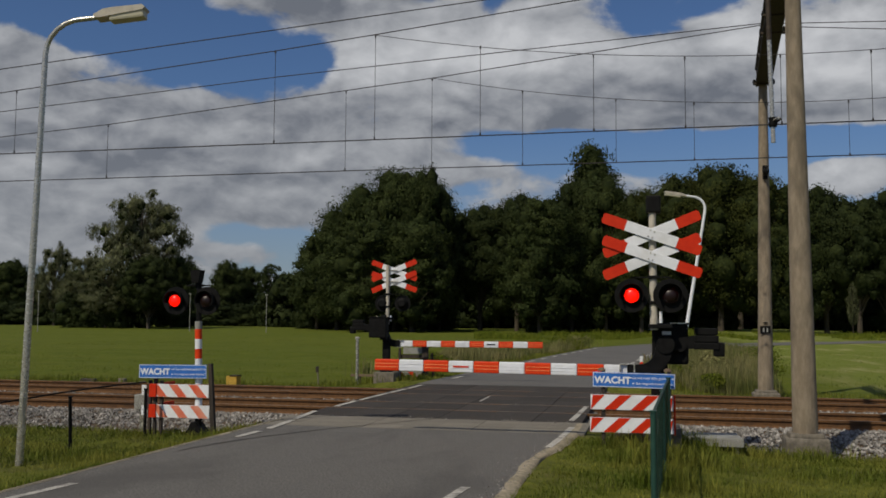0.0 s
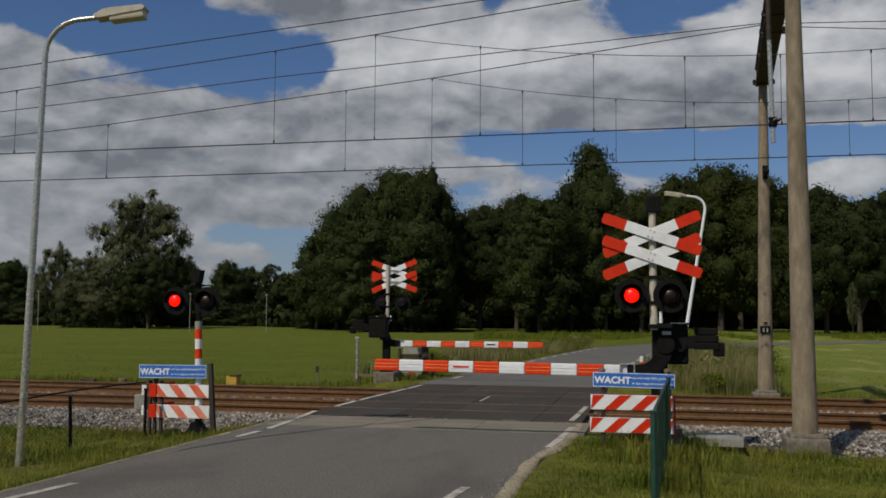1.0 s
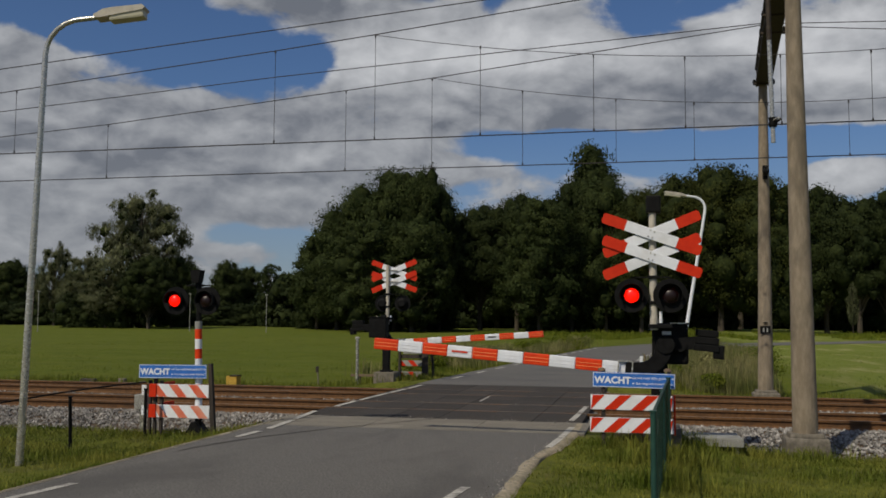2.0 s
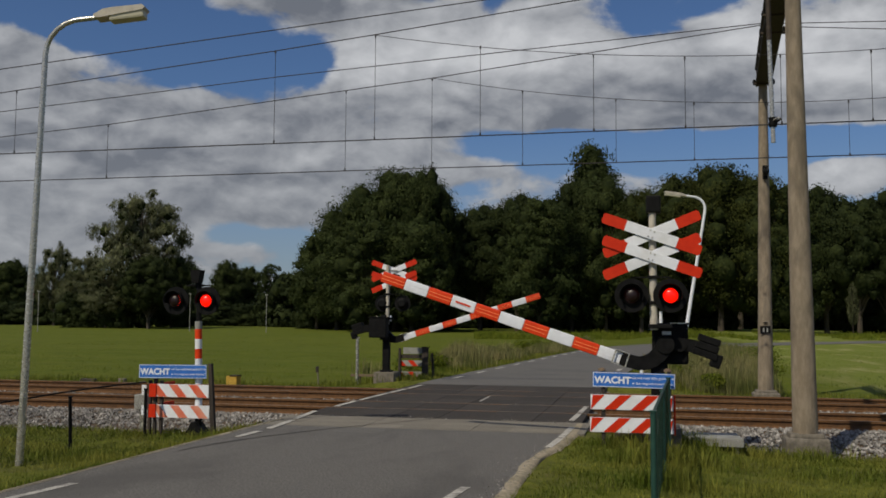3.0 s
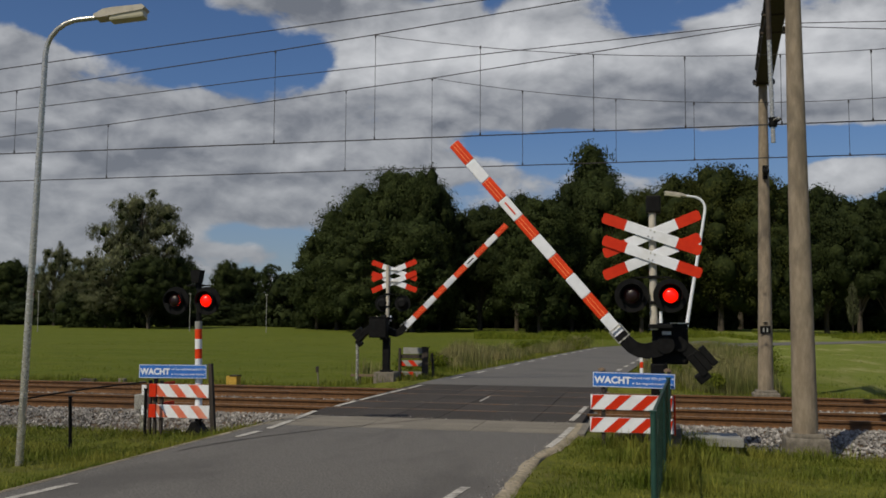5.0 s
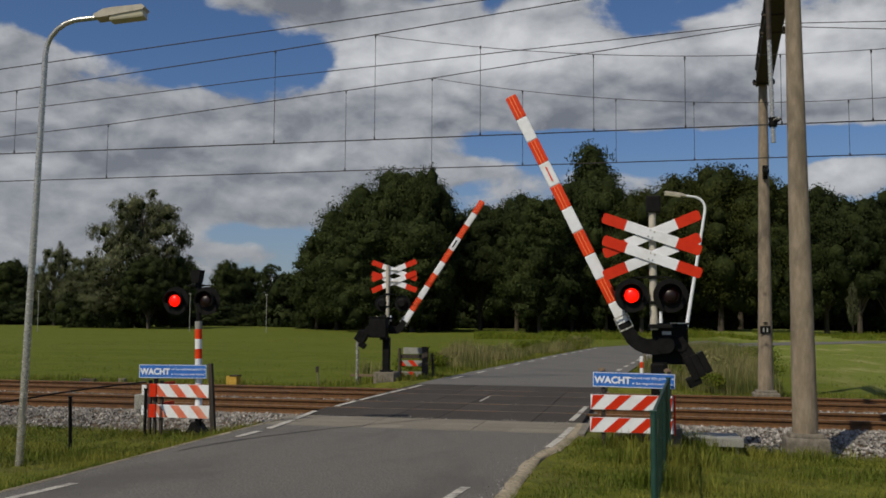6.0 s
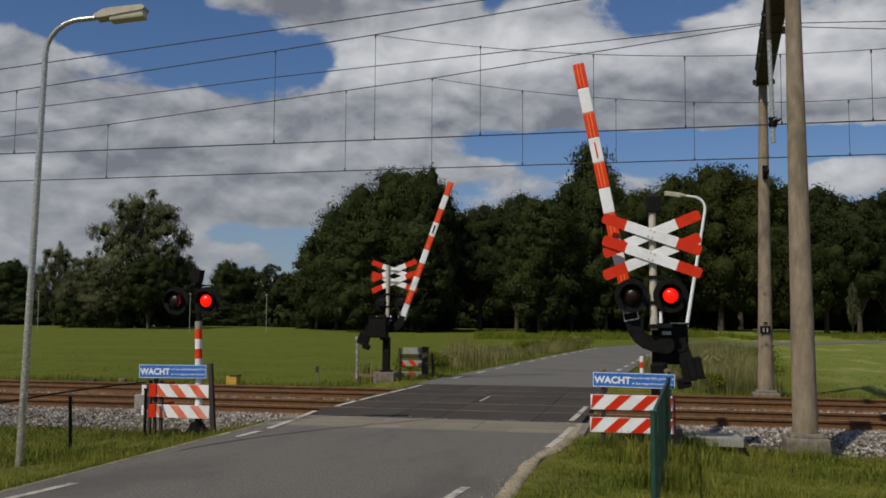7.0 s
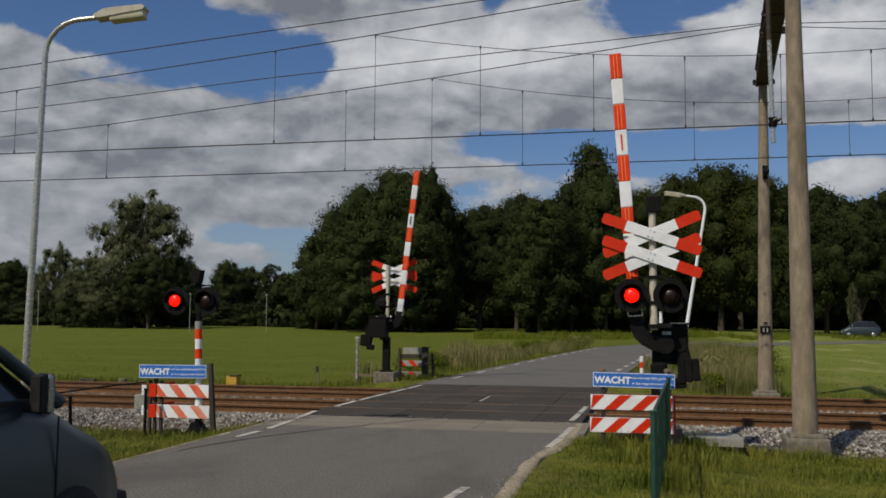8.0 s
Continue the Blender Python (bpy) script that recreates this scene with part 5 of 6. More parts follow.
# ---------------------------------------------------------------- lineside bits
def lineside():
    box1 = thing("cable_box", pose(-12.05, 25.9, -0.35), "small faded yellow lineside cable box", "cable box")
    boxed("case", (0, 0, 0.20), (0.34, 0.30, 0.42), "yellow", box1, 0.02)
    boxed("lid", (0.06, 0, 0.42), (0.24, 0.34, 0.03), "timber", box1, 0.005)
    for x, y, s in ((-16.0, 26.4, 1.0), (-15.0, 25.9, 0.8)):
        st = thing("kilometre_stone", pose(x, y, -0.40), "small weathered lineside marker stone", "marker stone", "marker stones")
        bm = bmesh.new()
        box(bm, (0, 0, 0.12), (0.26 * s, 0.2 * s, 0.32 * s), 0.05)
        part("stone", bm, "concrete", st)
    beam = thing("spare_rail_chair", pose(-16.9, 26.0, -0.30), "dark steel lump beside the far track", "rail chair")
    bm = bmesh.new()
    box(bm, (0, 0, 0.08), (0.50, 0.24, 0.20), 0.05)
    box(bm, (-0.22, 0, 0.02), (0.35, 0.20, 0.14), 0.04)
    part("casting", bm, "timber", beam)
    cab = thing("relay_cabinet", pose(-9.10, 15.75, -0.22), "small grey relay cabinet by the ballast", "relay cabinet")
    boxed("case", (0, 0, 0.42), (0.26, 0.20, 0.27), "grey_box", cab, 0.02)
    boxed("stand", (0, 0, 0.06), (0.08, 0.08, 0.50), "steel", cab, 0.005)
    mark = thing("marker_post", pose(-10.05, 27.6, -0.36), "thin pale marker post with dark head", "marker post")
    rod("stake", [(0.04, 0, 0), (0, 0, 0.62)], 0.022, "concrete", mark, 8)
    boxed("head", (-0.01, 0, 0.56), (0.09, 0.05, 0.18), "timber", mark, 0.01)
    pole = thing("steel_post", pose(-8.55, 26.9, -0.33), "thin grey steel post beside the far barrier", "steel post")
    rod("shaft", [(0, 0, 0), (0, 0, 1.55)], 0.045, "steel", pole, 10)
    boxed("head", (0, 0, 1.52), (0.12, 0.10, 0.07), "steel", pole, 0.01)
    rail = thing("timber_rail", pose(-8.4, 27.6, -0.36), "low grey timber rail on short stakes", "guard rail")
    boxed("rail", (0.0, 0, 0.40), (1.15, 0.05, 0.07), "sleeper", rail, 0.008)
    for dx in (-0.35, -0.28, 0.15):
        boxed("stake", (dx, 0.03, 0.16), (0.05, 0.05, 0.42), "timber", rail, 0.005)
    gate = thing("marker_board", pose(-0.25, 27.6, -0.1), "orange and white roadside marker board", "marker board")
    for z, k in ((0.25, "orange"), (0.42, "white"), (0.59, "orange"), (0.76, "white")):
        boxed("band", (0, 0, z), (0.09, 0.03, 0.168), k, gate, 0.004)
    boxed("stake", (0.09, 0.05, 0.40), (0.05, 0.05, 1.0), "sleeper", gate, 0.006)


lineside()


# ---------------------------------------------------------------- trees
def leaf_cloud(bm, rng, centre, radii, count, size, shell=0.55):
    """Small bent leaf clumps scattered through a lobe, denser towards its skin."""
    for _ in range(count):
        while True:
            v = Vector((rng.uniform(-1, 1), rng.uniform(-1, 1), rng.uniform(-1, 1)))
            if 0.05 < v.length < 1:
                break
        v = v.normalized() * (shell + (1 - shell) * rng.random() ** 0.6) * (1 + 0.13 * rng.gauss(0, 1))
        p = centre + Vector((v.x * radii[0], v.y * radii[1], v.z * radii[2]))
        nrm = (v + Vector((rng.gauss(0, .5), rng.gauss(0, .5), rng.gauss(0, .5) + 0.35))).normalized()
        t = nrm.cross(Vector((rng.gauss(0, 1), rng.gauss(0, 1), rng.gauss(0, 1)))).normalized()
        u = nrm.cross(t)
        s = size * rng.uniform(0.55, 1.35)
        a, b = s * rng.uniform(0.7, 1.3), s * rng.uniform(0.5, 0.9)
        bm.faces.new([bm.verts.new(x) for x in (p - t * a, p + u * b + nrm * 0.12 * s, p + t * a, p - u * b + nrm * 0.12 * s)])


def unit(v):
    return v / np.maximum(np.linalg.norm(v, axis=-1, keepdims=True), 1e-6)


def leaf_mesh(rng, lobes, tufts, count, size, droop):
    """Leaves in tufts over the lobes of a crown, each leaf shaded with the curve of the bough that it covers."""
    centres = np.array([tuple(c) for c, _ in lobes])
    rad = np.array([r for _, r in lobes])
    share = rad ** 2 / np.sum(rad ** 2)
    which = rng.choice(len(lobes), count, p=share)
    t_dir = unit(rng.normal(0, 1, (len(lobes), tufts, 3)) + np.array((0, 0, 0.25)))
    t_at = t_dir * rng.uniform(0.62, 1.02, (len(lobes), tufts, 1)) * np.array((1.08, 1.08, 0.75))
    t_size = rng.uniform(0.24, 0.62, (len(lobes), tufts))
    k = rng.integers(0, tufts, count)
    r = rad[which][:, None]
    off = rng.normal(0, 0.52, (count, 3))
    off *= np.minimum(1.0, 1.05 / np.maximum(np.linalg.norm(off, axis=1, keepdims=True), 1e-6))
    tuft_c = centres[which] + t_at[which, k] * r
    p = tuft_c + off * t_size[which, k][:, None] * r * np.array((1, 1, 0.7))
    if droop:
        p[:, 2] -= droop * rng.random(count) ** 2 * r[:, 0]
    shade = unit(0.9 * unit(p - centres[which]) + 0.45 * off + np.array((0, 0, 0.10)) + rng.normal(0, 0.40, (count, 3)))
    g = unit(shade + rng.normal(0, 0.45, (count, 3)))
    t = unit(np.cross(g, rng.normal(0, 1, (count, 3))))
    if droop:
        t = unit(t + np.array((0, 0, -1.4)))
        g = unit(np.cross(t, np.cross(g, t)))
    u = np.cross(g, t)
    s = size * rng.uniform(0.6, 1.4, (count, 1))
    a, b = s * (1.7 if droop else 1.0), s * rng.uniform(0.45, 0.8, (count, 1)) * (0.6 if droop else 1.0)
    verts = np.stack((p + t * a, p - t * a * 0.7 + u * b, p - t * a * 0.55 - u * b), axis=1).reshape(-1, 3)
    me = bpy.data.meshes.new("crown")
    me.from_pydata(verts.tolist(), [], np.arange(count * 3).reshape(-1, 3).tolist())
    me.normals_split_custom_set(np.repeat(shade, 3, axis=0).tolist())
    return me


def tree_kind(seed, h, w, lobes, count, size, material, low=0.1, taper=0.3, droop=0.0, label="", small=1.0, solid=0.62):
    """A tapered trunk with limbs, and a crown of uneven leafy boughs carried by them."""
    rng = random.Random(seed)
    top = thing("tree", pose(0, 0, -500), label, "tree", "trees")
    wood = bmesh.new()
    tube(wood, [(0, 0, -0.5), (0.1, 0, h * 0.15), (0.05, 0.1, h * 0.45), (0, 0, h * 0.85)], [h * 0.024, h * 0.018, h * 0.011, h * 0.002], 9)
    spots = []
    half_z, mid_z = h * (1 - low) / 2, h * (1 + low) / 2
    for i in range(lobes):
        f = 1 - 2 * (i + 0.5) / lobes
        ring = math.sqrt(1 - f * f)
        ang = i * 2.39996 + rng.uniform(-.5, .5)
        k = rng.uniform(0.50, 0.84)
        lr = w * rng.choice((0.085, 0.11, 0.14, 0.17, 0.21)) * rng.uniform(0.9, 1.1) * small * (1 - 0.25 * taper * f)
        thin = 1 - taper * (f + 1) / 2
        spread = (w / 2 - lr * 0.6) * ring ** 0.75 * thin * (k + 0.16)
        c = Vector((spread * math.cos(ang), spread * math.sin(ang), mid_z + f * (half_z - lr * 0.75) * rng.uniform(0.92, 1.05)))
        spots.append((c, lr))
        if ring > 0.55 and i % 3 == 0:
            spots.append((Vector((c.x * 0.4, c.y * 0.4, c.z)), w * 0.17 * small))
    core = bmesh.new()
    for c, lr in spots:
        start = Vector((0, 0, min(h * 0.7, max(h * 0.12, c.z - h * 0.22))))
        tube(wood, [start, (start + c) / 2 + Vector((0, 0, h * 0.03)), c + Vector((0, 0, lr * 0.2))], [h * 0.008, h * 0.005, h * 0.0015], 6)
        # solid balls behind the leaves, coloured dark as the crown's inner shade
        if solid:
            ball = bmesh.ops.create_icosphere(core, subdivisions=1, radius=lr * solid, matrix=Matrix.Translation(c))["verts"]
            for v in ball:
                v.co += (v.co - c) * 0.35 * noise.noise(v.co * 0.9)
    part("trunk", wood, "bark", top, "dark tapered trunk and limbs")
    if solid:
        part("inner_foliage", core, "leaf_shade", top, "solid core in a darkened, shaded leaf colour", True)
    else:
        core.free()
    me = leaf_mesh(np.random.default_rng(seed), spots, 13, count, size, droop)
    me.materials.append(M[material])
    crown = new("crown", me)
    crown.parent = top
    return top


def put_tree(kind, x, y, h, base_h, spin, wide=1.0, label=""):
    s = h / base_h
    m = Matrix.Translation((x, y, ground_z(x, y) - 0.05)) @ Matrix.Rotation(spin, 4, "Z") @ Matrix.Diagonal((s * wide, s * wide, s, 1))
    ob = copy_thing(kind, m)
    if label:
        ob["label"] = label
    return ob


OAK_A = tree_kind(11, 20, 17, 52, 46000, 0.165, "leaf_oak", low=0.0, label="broad leafy oak with a dense dark green crown")
OAK_B = tree_kind(12, 20, 15, 46, 44000, 0.165, "leaf_oak", low=0.02, taper=0.35, label="tall leafy oak with a dense uneven crown")
ALDER = tree_kind(13, 20, 14, 42, 36000, 0.165, "leaf_oak", low=0.04, taper=0.82, label="tall pointed dark green alder")
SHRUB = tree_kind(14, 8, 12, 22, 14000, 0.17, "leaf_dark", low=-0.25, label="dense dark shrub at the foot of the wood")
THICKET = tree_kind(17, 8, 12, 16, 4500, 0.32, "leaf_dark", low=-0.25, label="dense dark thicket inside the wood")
# an oak like the others, its leaves coloured darker to read as shaded
DARK_OAK = tree_kind(18, 20, 16, 46, 40000, 0.165, "leaf_dark", low=0.22, label="broad oak coloured dark as if shaded, at the edge of the wood")
LIGHT_OAK = tree_kind(19, 20, 16, 50, 44000, 0.165, "leaf_bright", low=0.06, label="sunlit yellow-green oak at the edge of the wood")
WILLOW = tree_kind(15, 20, 15.5, 34, 30000, 0.17, "leaf_willow", low=0.16, taper=0.05, droop=0.22, small=0.84, solid=0.42, label="grey-green willow with drooping airy branches")
SPARSE = tree_kind(16, 14, 10, 16, 6500, 0.20, "leaf_oak", low=0.36, small=0.8, solid=0, label="slender open-crowned tree at the field edge")


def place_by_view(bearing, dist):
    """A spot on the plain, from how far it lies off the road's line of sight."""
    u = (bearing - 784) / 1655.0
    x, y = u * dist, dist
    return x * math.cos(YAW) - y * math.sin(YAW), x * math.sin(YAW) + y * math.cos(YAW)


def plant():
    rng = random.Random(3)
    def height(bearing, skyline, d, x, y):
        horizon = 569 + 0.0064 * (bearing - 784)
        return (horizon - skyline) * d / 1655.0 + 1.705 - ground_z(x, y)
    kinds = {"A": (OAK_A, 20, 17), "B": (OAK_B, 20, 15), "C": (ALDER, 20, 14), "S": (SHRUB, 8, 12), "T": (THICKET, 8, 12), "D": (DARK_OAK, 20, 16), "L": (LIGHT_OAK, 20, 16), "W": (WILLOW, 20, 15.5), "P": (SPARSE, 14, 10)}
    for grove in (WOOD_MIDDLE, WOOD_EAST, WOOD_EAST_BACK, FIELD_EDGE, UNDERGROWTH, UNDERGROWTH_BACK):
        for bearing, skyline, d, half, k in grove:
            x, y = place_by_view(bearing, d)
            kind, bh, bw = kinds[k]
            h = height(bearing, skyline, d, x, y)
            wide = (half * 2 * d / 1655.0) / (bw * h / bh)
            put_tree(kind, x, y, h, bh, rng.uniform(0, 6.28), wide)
    for kind, _, _ in kinds.values():
        for o in list(kind.children_recursive) + [kind]:
            bpy.data.objects.remove(o)


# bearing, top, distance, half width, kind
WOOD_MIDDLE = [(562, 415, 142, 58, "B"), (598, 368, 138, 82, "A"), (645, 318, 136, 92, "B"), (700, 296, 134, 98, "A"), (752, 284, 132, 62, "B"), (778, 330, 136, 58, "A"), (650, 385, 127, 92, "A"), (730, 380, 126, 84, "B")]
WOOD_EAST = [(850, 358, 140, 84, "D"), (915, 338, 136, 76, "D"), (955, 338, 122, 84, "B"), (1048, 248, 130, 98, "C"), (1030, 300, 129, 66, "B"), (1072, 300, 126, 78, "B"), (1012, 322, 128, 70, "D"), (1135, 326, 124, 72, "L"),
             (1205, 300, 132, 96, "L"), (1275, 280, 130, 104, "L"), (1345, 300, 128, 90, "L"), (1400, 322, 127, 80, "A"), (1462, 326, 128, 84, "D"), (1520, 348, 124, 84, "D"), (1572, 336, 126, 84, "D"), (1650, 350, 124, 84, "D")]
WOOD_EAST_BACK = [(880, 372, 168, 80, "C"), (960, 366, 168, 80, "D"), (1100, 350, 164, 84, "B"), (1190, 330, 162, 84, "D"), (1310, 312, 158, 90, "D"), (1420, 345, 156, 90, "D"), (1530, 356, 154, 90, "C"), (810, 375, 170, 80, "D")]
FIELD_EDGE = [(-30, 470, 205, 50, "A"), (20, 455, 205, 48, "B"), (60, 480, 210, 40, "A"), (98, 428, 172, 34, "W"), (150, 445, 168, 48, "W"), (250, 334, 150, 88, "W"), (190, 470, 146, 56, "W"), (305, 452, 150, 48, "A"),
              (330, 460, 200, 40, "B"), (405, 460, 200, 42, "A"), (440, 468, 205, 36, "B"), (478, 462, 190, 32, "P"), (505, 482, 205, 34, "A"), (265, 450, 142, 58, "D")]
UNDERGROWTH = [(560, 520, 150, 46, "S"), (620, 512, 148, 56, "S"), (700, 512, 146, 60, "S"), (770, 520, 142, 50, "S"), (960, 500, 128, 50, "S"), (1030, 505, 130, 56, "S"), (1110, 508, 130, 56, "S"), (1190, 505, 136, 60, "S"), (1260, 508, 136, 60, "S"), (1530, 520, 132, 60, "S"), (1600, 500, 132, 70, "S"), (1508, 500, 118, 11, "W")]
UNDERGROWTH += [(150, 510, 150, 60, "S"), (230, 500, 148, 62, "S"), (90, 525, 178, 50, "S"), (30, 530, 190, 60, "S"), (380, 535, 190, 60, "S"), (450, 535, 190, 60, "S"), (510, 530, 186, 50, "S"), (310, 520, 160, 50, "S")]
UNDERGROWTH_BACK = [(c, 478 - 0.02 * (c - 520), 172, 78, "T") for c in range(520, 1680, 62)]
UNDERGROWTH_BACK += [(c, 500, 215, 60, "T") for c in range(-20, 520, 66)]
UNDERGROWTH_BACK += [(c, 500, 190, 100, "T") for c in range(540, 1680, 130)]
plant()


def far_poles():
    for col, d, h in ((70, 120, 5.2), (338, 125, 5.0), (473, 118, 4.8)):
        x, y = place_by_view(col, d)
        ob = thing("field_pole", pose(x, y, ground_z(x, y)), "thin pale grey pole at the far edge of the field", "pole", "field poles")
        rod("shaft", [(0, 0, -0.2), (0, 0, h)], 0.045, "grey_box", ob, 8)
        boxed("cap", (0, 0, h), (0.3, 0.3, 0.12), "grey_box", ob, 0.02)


far_poles()


# ---------------------------------------------------------------- verge grass and weeds
def grass_patch(name, count, region, height, width, material, label, seed, lean=0.35):
    rng = random.Random(seed)
    bm = bmesh.new()
    made = 0
    while made < count:
        p = region(rng)
        if p is None:
            continue
        x, y, k = p
        z = ground_z(x, y) - 0.01
        h = height * k * rng.uniform(0.4, 1.25)
        a = rng.random() * 6.28
        w = width * rng.uniform(0.6, 1.4)
        d = Vector((math.cos(a), math.sin(a), 0))
        s = Vector((-d.y, d.x, 0)) * w
        bend = d * h * rng.uniform(0.1, 1.0) * lean
        b = Vector((x, y, z))
        v = [bm.verts.new(b - s), bm.verts.new(b + s), bm.verts.new(b + bend * 0.35 + Vector((0, 0, h * 0.6)) + s * 0.7), bm.verts.new(b + bend * 0.35 + Vector((0, 0, h * 0.6)) - s * 0.7), bm.verts.new(b + bend + Vector((0, 0, h)))]
        bm.faces.new((v[0], v[1], v[2], v[3]))
        bm.faces.new((v[3], v[2], v[4]))
        made += 1
    return tagged(finish(name, bm, material), label, "grass", kind="stuff")


def patchy(x, y, s=0.7):
    return 0.40 + 1.15 * max(0.0, noise.noise(Vector((x * s * 2, y * s * 2, 9.0))) * 0.6 + noise.noise(Vector((x * s, y * s, 9.0))) + 0.35)


def region_right(rng):
    x, y = rng.uniform(-1.6, 6.5), 6.5 + 9.6 * rng.random() ** 0.9
    edge = road_right(y) + 0.05 + 0.10 * noise.noise(Vector((y * 1.3, 2, 2)))
    if x < edge or (y > 15.2 and rng.random() < (y - 15.2)):
        return None
    k = patchy(x, y) * (0.45 if x < edge + 0.25 else 1.0)
    return x, y, k


def region_left(rng):
    x, y = rng.uniform(-17.0, -6.2), 6.5 + 9.9 * rng.random() ** 0.9
    edge = -6.30 + 0.12 * noise.noise(Vector((y * 1.3, 7, 2)))
    if x > edge:
        return None
    return x, y, patchy(x, y) * (0.45 if x > edge - 0.25 else 1.0)


def region_track_back(rng):
    x, y = rng.uniform(-40, 14), rng.uniform(24.9, 28.5)
    if -6.6 < x < -0.8:
        return None
    return x, y, patchy(x, y, 0.4)


def region_road_bank(rng):
    y = rng.uniform(26.5, 64)
    side = -1 if rng.random() < 0.6 else 1
    off = rng.uniform(2.6, 4.6)
    x = road_centre(y) + side * off
    return x, y, patchy(x, y, 0.5) * (0.6 + 0.3 * (off - 2.6))


def region_weeds_west(rng):
    y = rng.uniform(33, 66)
    off = rng.gauss(5.2, 0.8)
    x = road_centre(y) - off
    c = noise.noise(Vector((x * 0.35, y * 0.22, 4.0)))
    if c < -0.02:
        return None
    return x, y, 0.5 + 1.2 * (c + 0.02)


def region_weeds_east(rng):
    x, y = rng.uniform(-0.2, 3.6), rng.uniform(27.2, 60)
    x += 0.09 * max(0, y - 30)
    c = noise.noise(Vector((x * 0.4, y * 0.25, 8.0)))
    if c < -0.25:
        return None
    return x, y, 0.55 + 0.9 * (c + 0.25)


grass_patch("verge_grass", 60000, region_right, 0.092, 0.0042, "blade", "rough green verge grass beside the road", 21, 0.95)


def region_rank(rng):
    """Long tufts left standing round the mast foot, the platform and the hoarding posts."""
    x, y = rng.choice(((1.2, 14.75), (2.3, 14.95), (3.4, 15.0), (0.4, 14.1), (-0.75, 13.6), (0.25, 13.45), (4.6, 15.1), (0.1, 10.5), (0.12, 12.2), (1.7, 14.6), (2.8, 14.7)))
    x, y = x + rng.gauss(0, 0.32), y + rng.gauss(0, 0.16)
    return (x, y, patchy(x, y)) if x > road_right(y) + 0.15 else None


grass_patch("rank_grass", 6500, region_rank, 0.24, 0.0055, "blade", "long uncut grass tufts round the mast foot", 31, 0.7)
grass_patch("verge_grass", 54000, region_left, 0.10, 0.0052, "blade", "rough green verge grass in front of the ballast", 22, 0.8)
grass_patch("lineside_grass", 20000, region_track_back, 0.22, 0.008, "blade", "tufted grass along the far side of the tracks", 23)
def region_meadow(rng):
    if rng.random() < 0.7:
        x, y = rng.uniform(-48, -7.5), 26.5 + 75 * rng.random() ** 1.7
    else:
        x, y = rng.uniform(4.0, 34), 27.5 + 45 * rng.random() ** 1.4
    if abs(x - road_centre(min(y, 66))) < 3.2:
        return None
    return x, y, patchy(x, y, 0.25)


grass_patch("meadow_tufts", 42000, region_meadow, 0.075, 0.010, "meadow_blade", "short green meadow grass tufts", 27)
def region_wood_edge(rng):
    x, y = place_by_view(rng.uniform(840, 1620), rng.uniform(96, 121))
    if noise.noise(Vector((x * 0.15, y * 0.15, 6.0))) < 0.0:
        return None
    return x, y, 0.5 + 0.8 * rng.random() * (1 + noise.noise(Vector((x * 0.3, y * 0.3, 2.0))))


grass_patch("wood_edge_grass", 18000, region_wood_edge, 0.45, 0.030, "meadow_blade", "long rough grass along the edge of the wood", 29, 0.5)
grass_patch("bank_grass", 24000, region_road_bank, 0.20, 0.010, "blade", "green grass bank along the far road", 24)
grass_patch("tall_weeds", 30000, region_weeds_west, 0.78, 0.013, "straw", "tall dry weeds and reeds along the far road", 25, 0.3)
grass_patch("tall_weeds", 36000, region_weeds_east, 0.85, 0.012, "straw", "tall rank weeds on the bank by the crossing", 26, 0.3)


def weed_bushes():
    rng = random.Random(41)
    for x, y, r in ((-7.9, 33.5, 0.7), (-8.6, 36.0, 0.8), (-8.1, 39.0, 0.55), (-8.5, 42.5, 0.7), (-7.6, 45.0, 0.8), (-7.4, 48.5, 0.6), (-6.9, 52.0, 0.8), (-6.4, 56.0, 0.7), (-5.6, 60.0, 0.9), (-4.9, 64.0, 0.8), (0.9, 29.2, 0.5), (1.5, 30.8, 0.65), (2.2, 33.0, 0.85), (3.0, 35.5, 0.75), (3.8, 38.5, 0.9), (4.8, 43.0, 0.9), (1.6, 27.8, 0.45)):
        top = thing("weed_bush", pose(x, y, ground_z(x, y)), "ragged green weed bush on the road bank", "bush", "weed bushes")
        bm = bmesh.new()
        for _ in range(5):
            leaf_cloud(bm, rng, Vector((rng.gauss(0, r * .5), rng.gauss(0, r * .5), r * rng.uniform(.35, .8))), (r * .6, r * .6, r * .5), 560, 0.036, shell=0.25)
        part("foliage", bm, "straw" if rng.random() < 0.55 else "meadow_blade", top)
        for _ in range(5):
            rod("stem", [(0, 0, -0.1), (rng.gauss(0, r * .3), rng.gauss(0, r * .3), r * 0.9)], 0.012, "bark", top, 5)


weed_bushes()


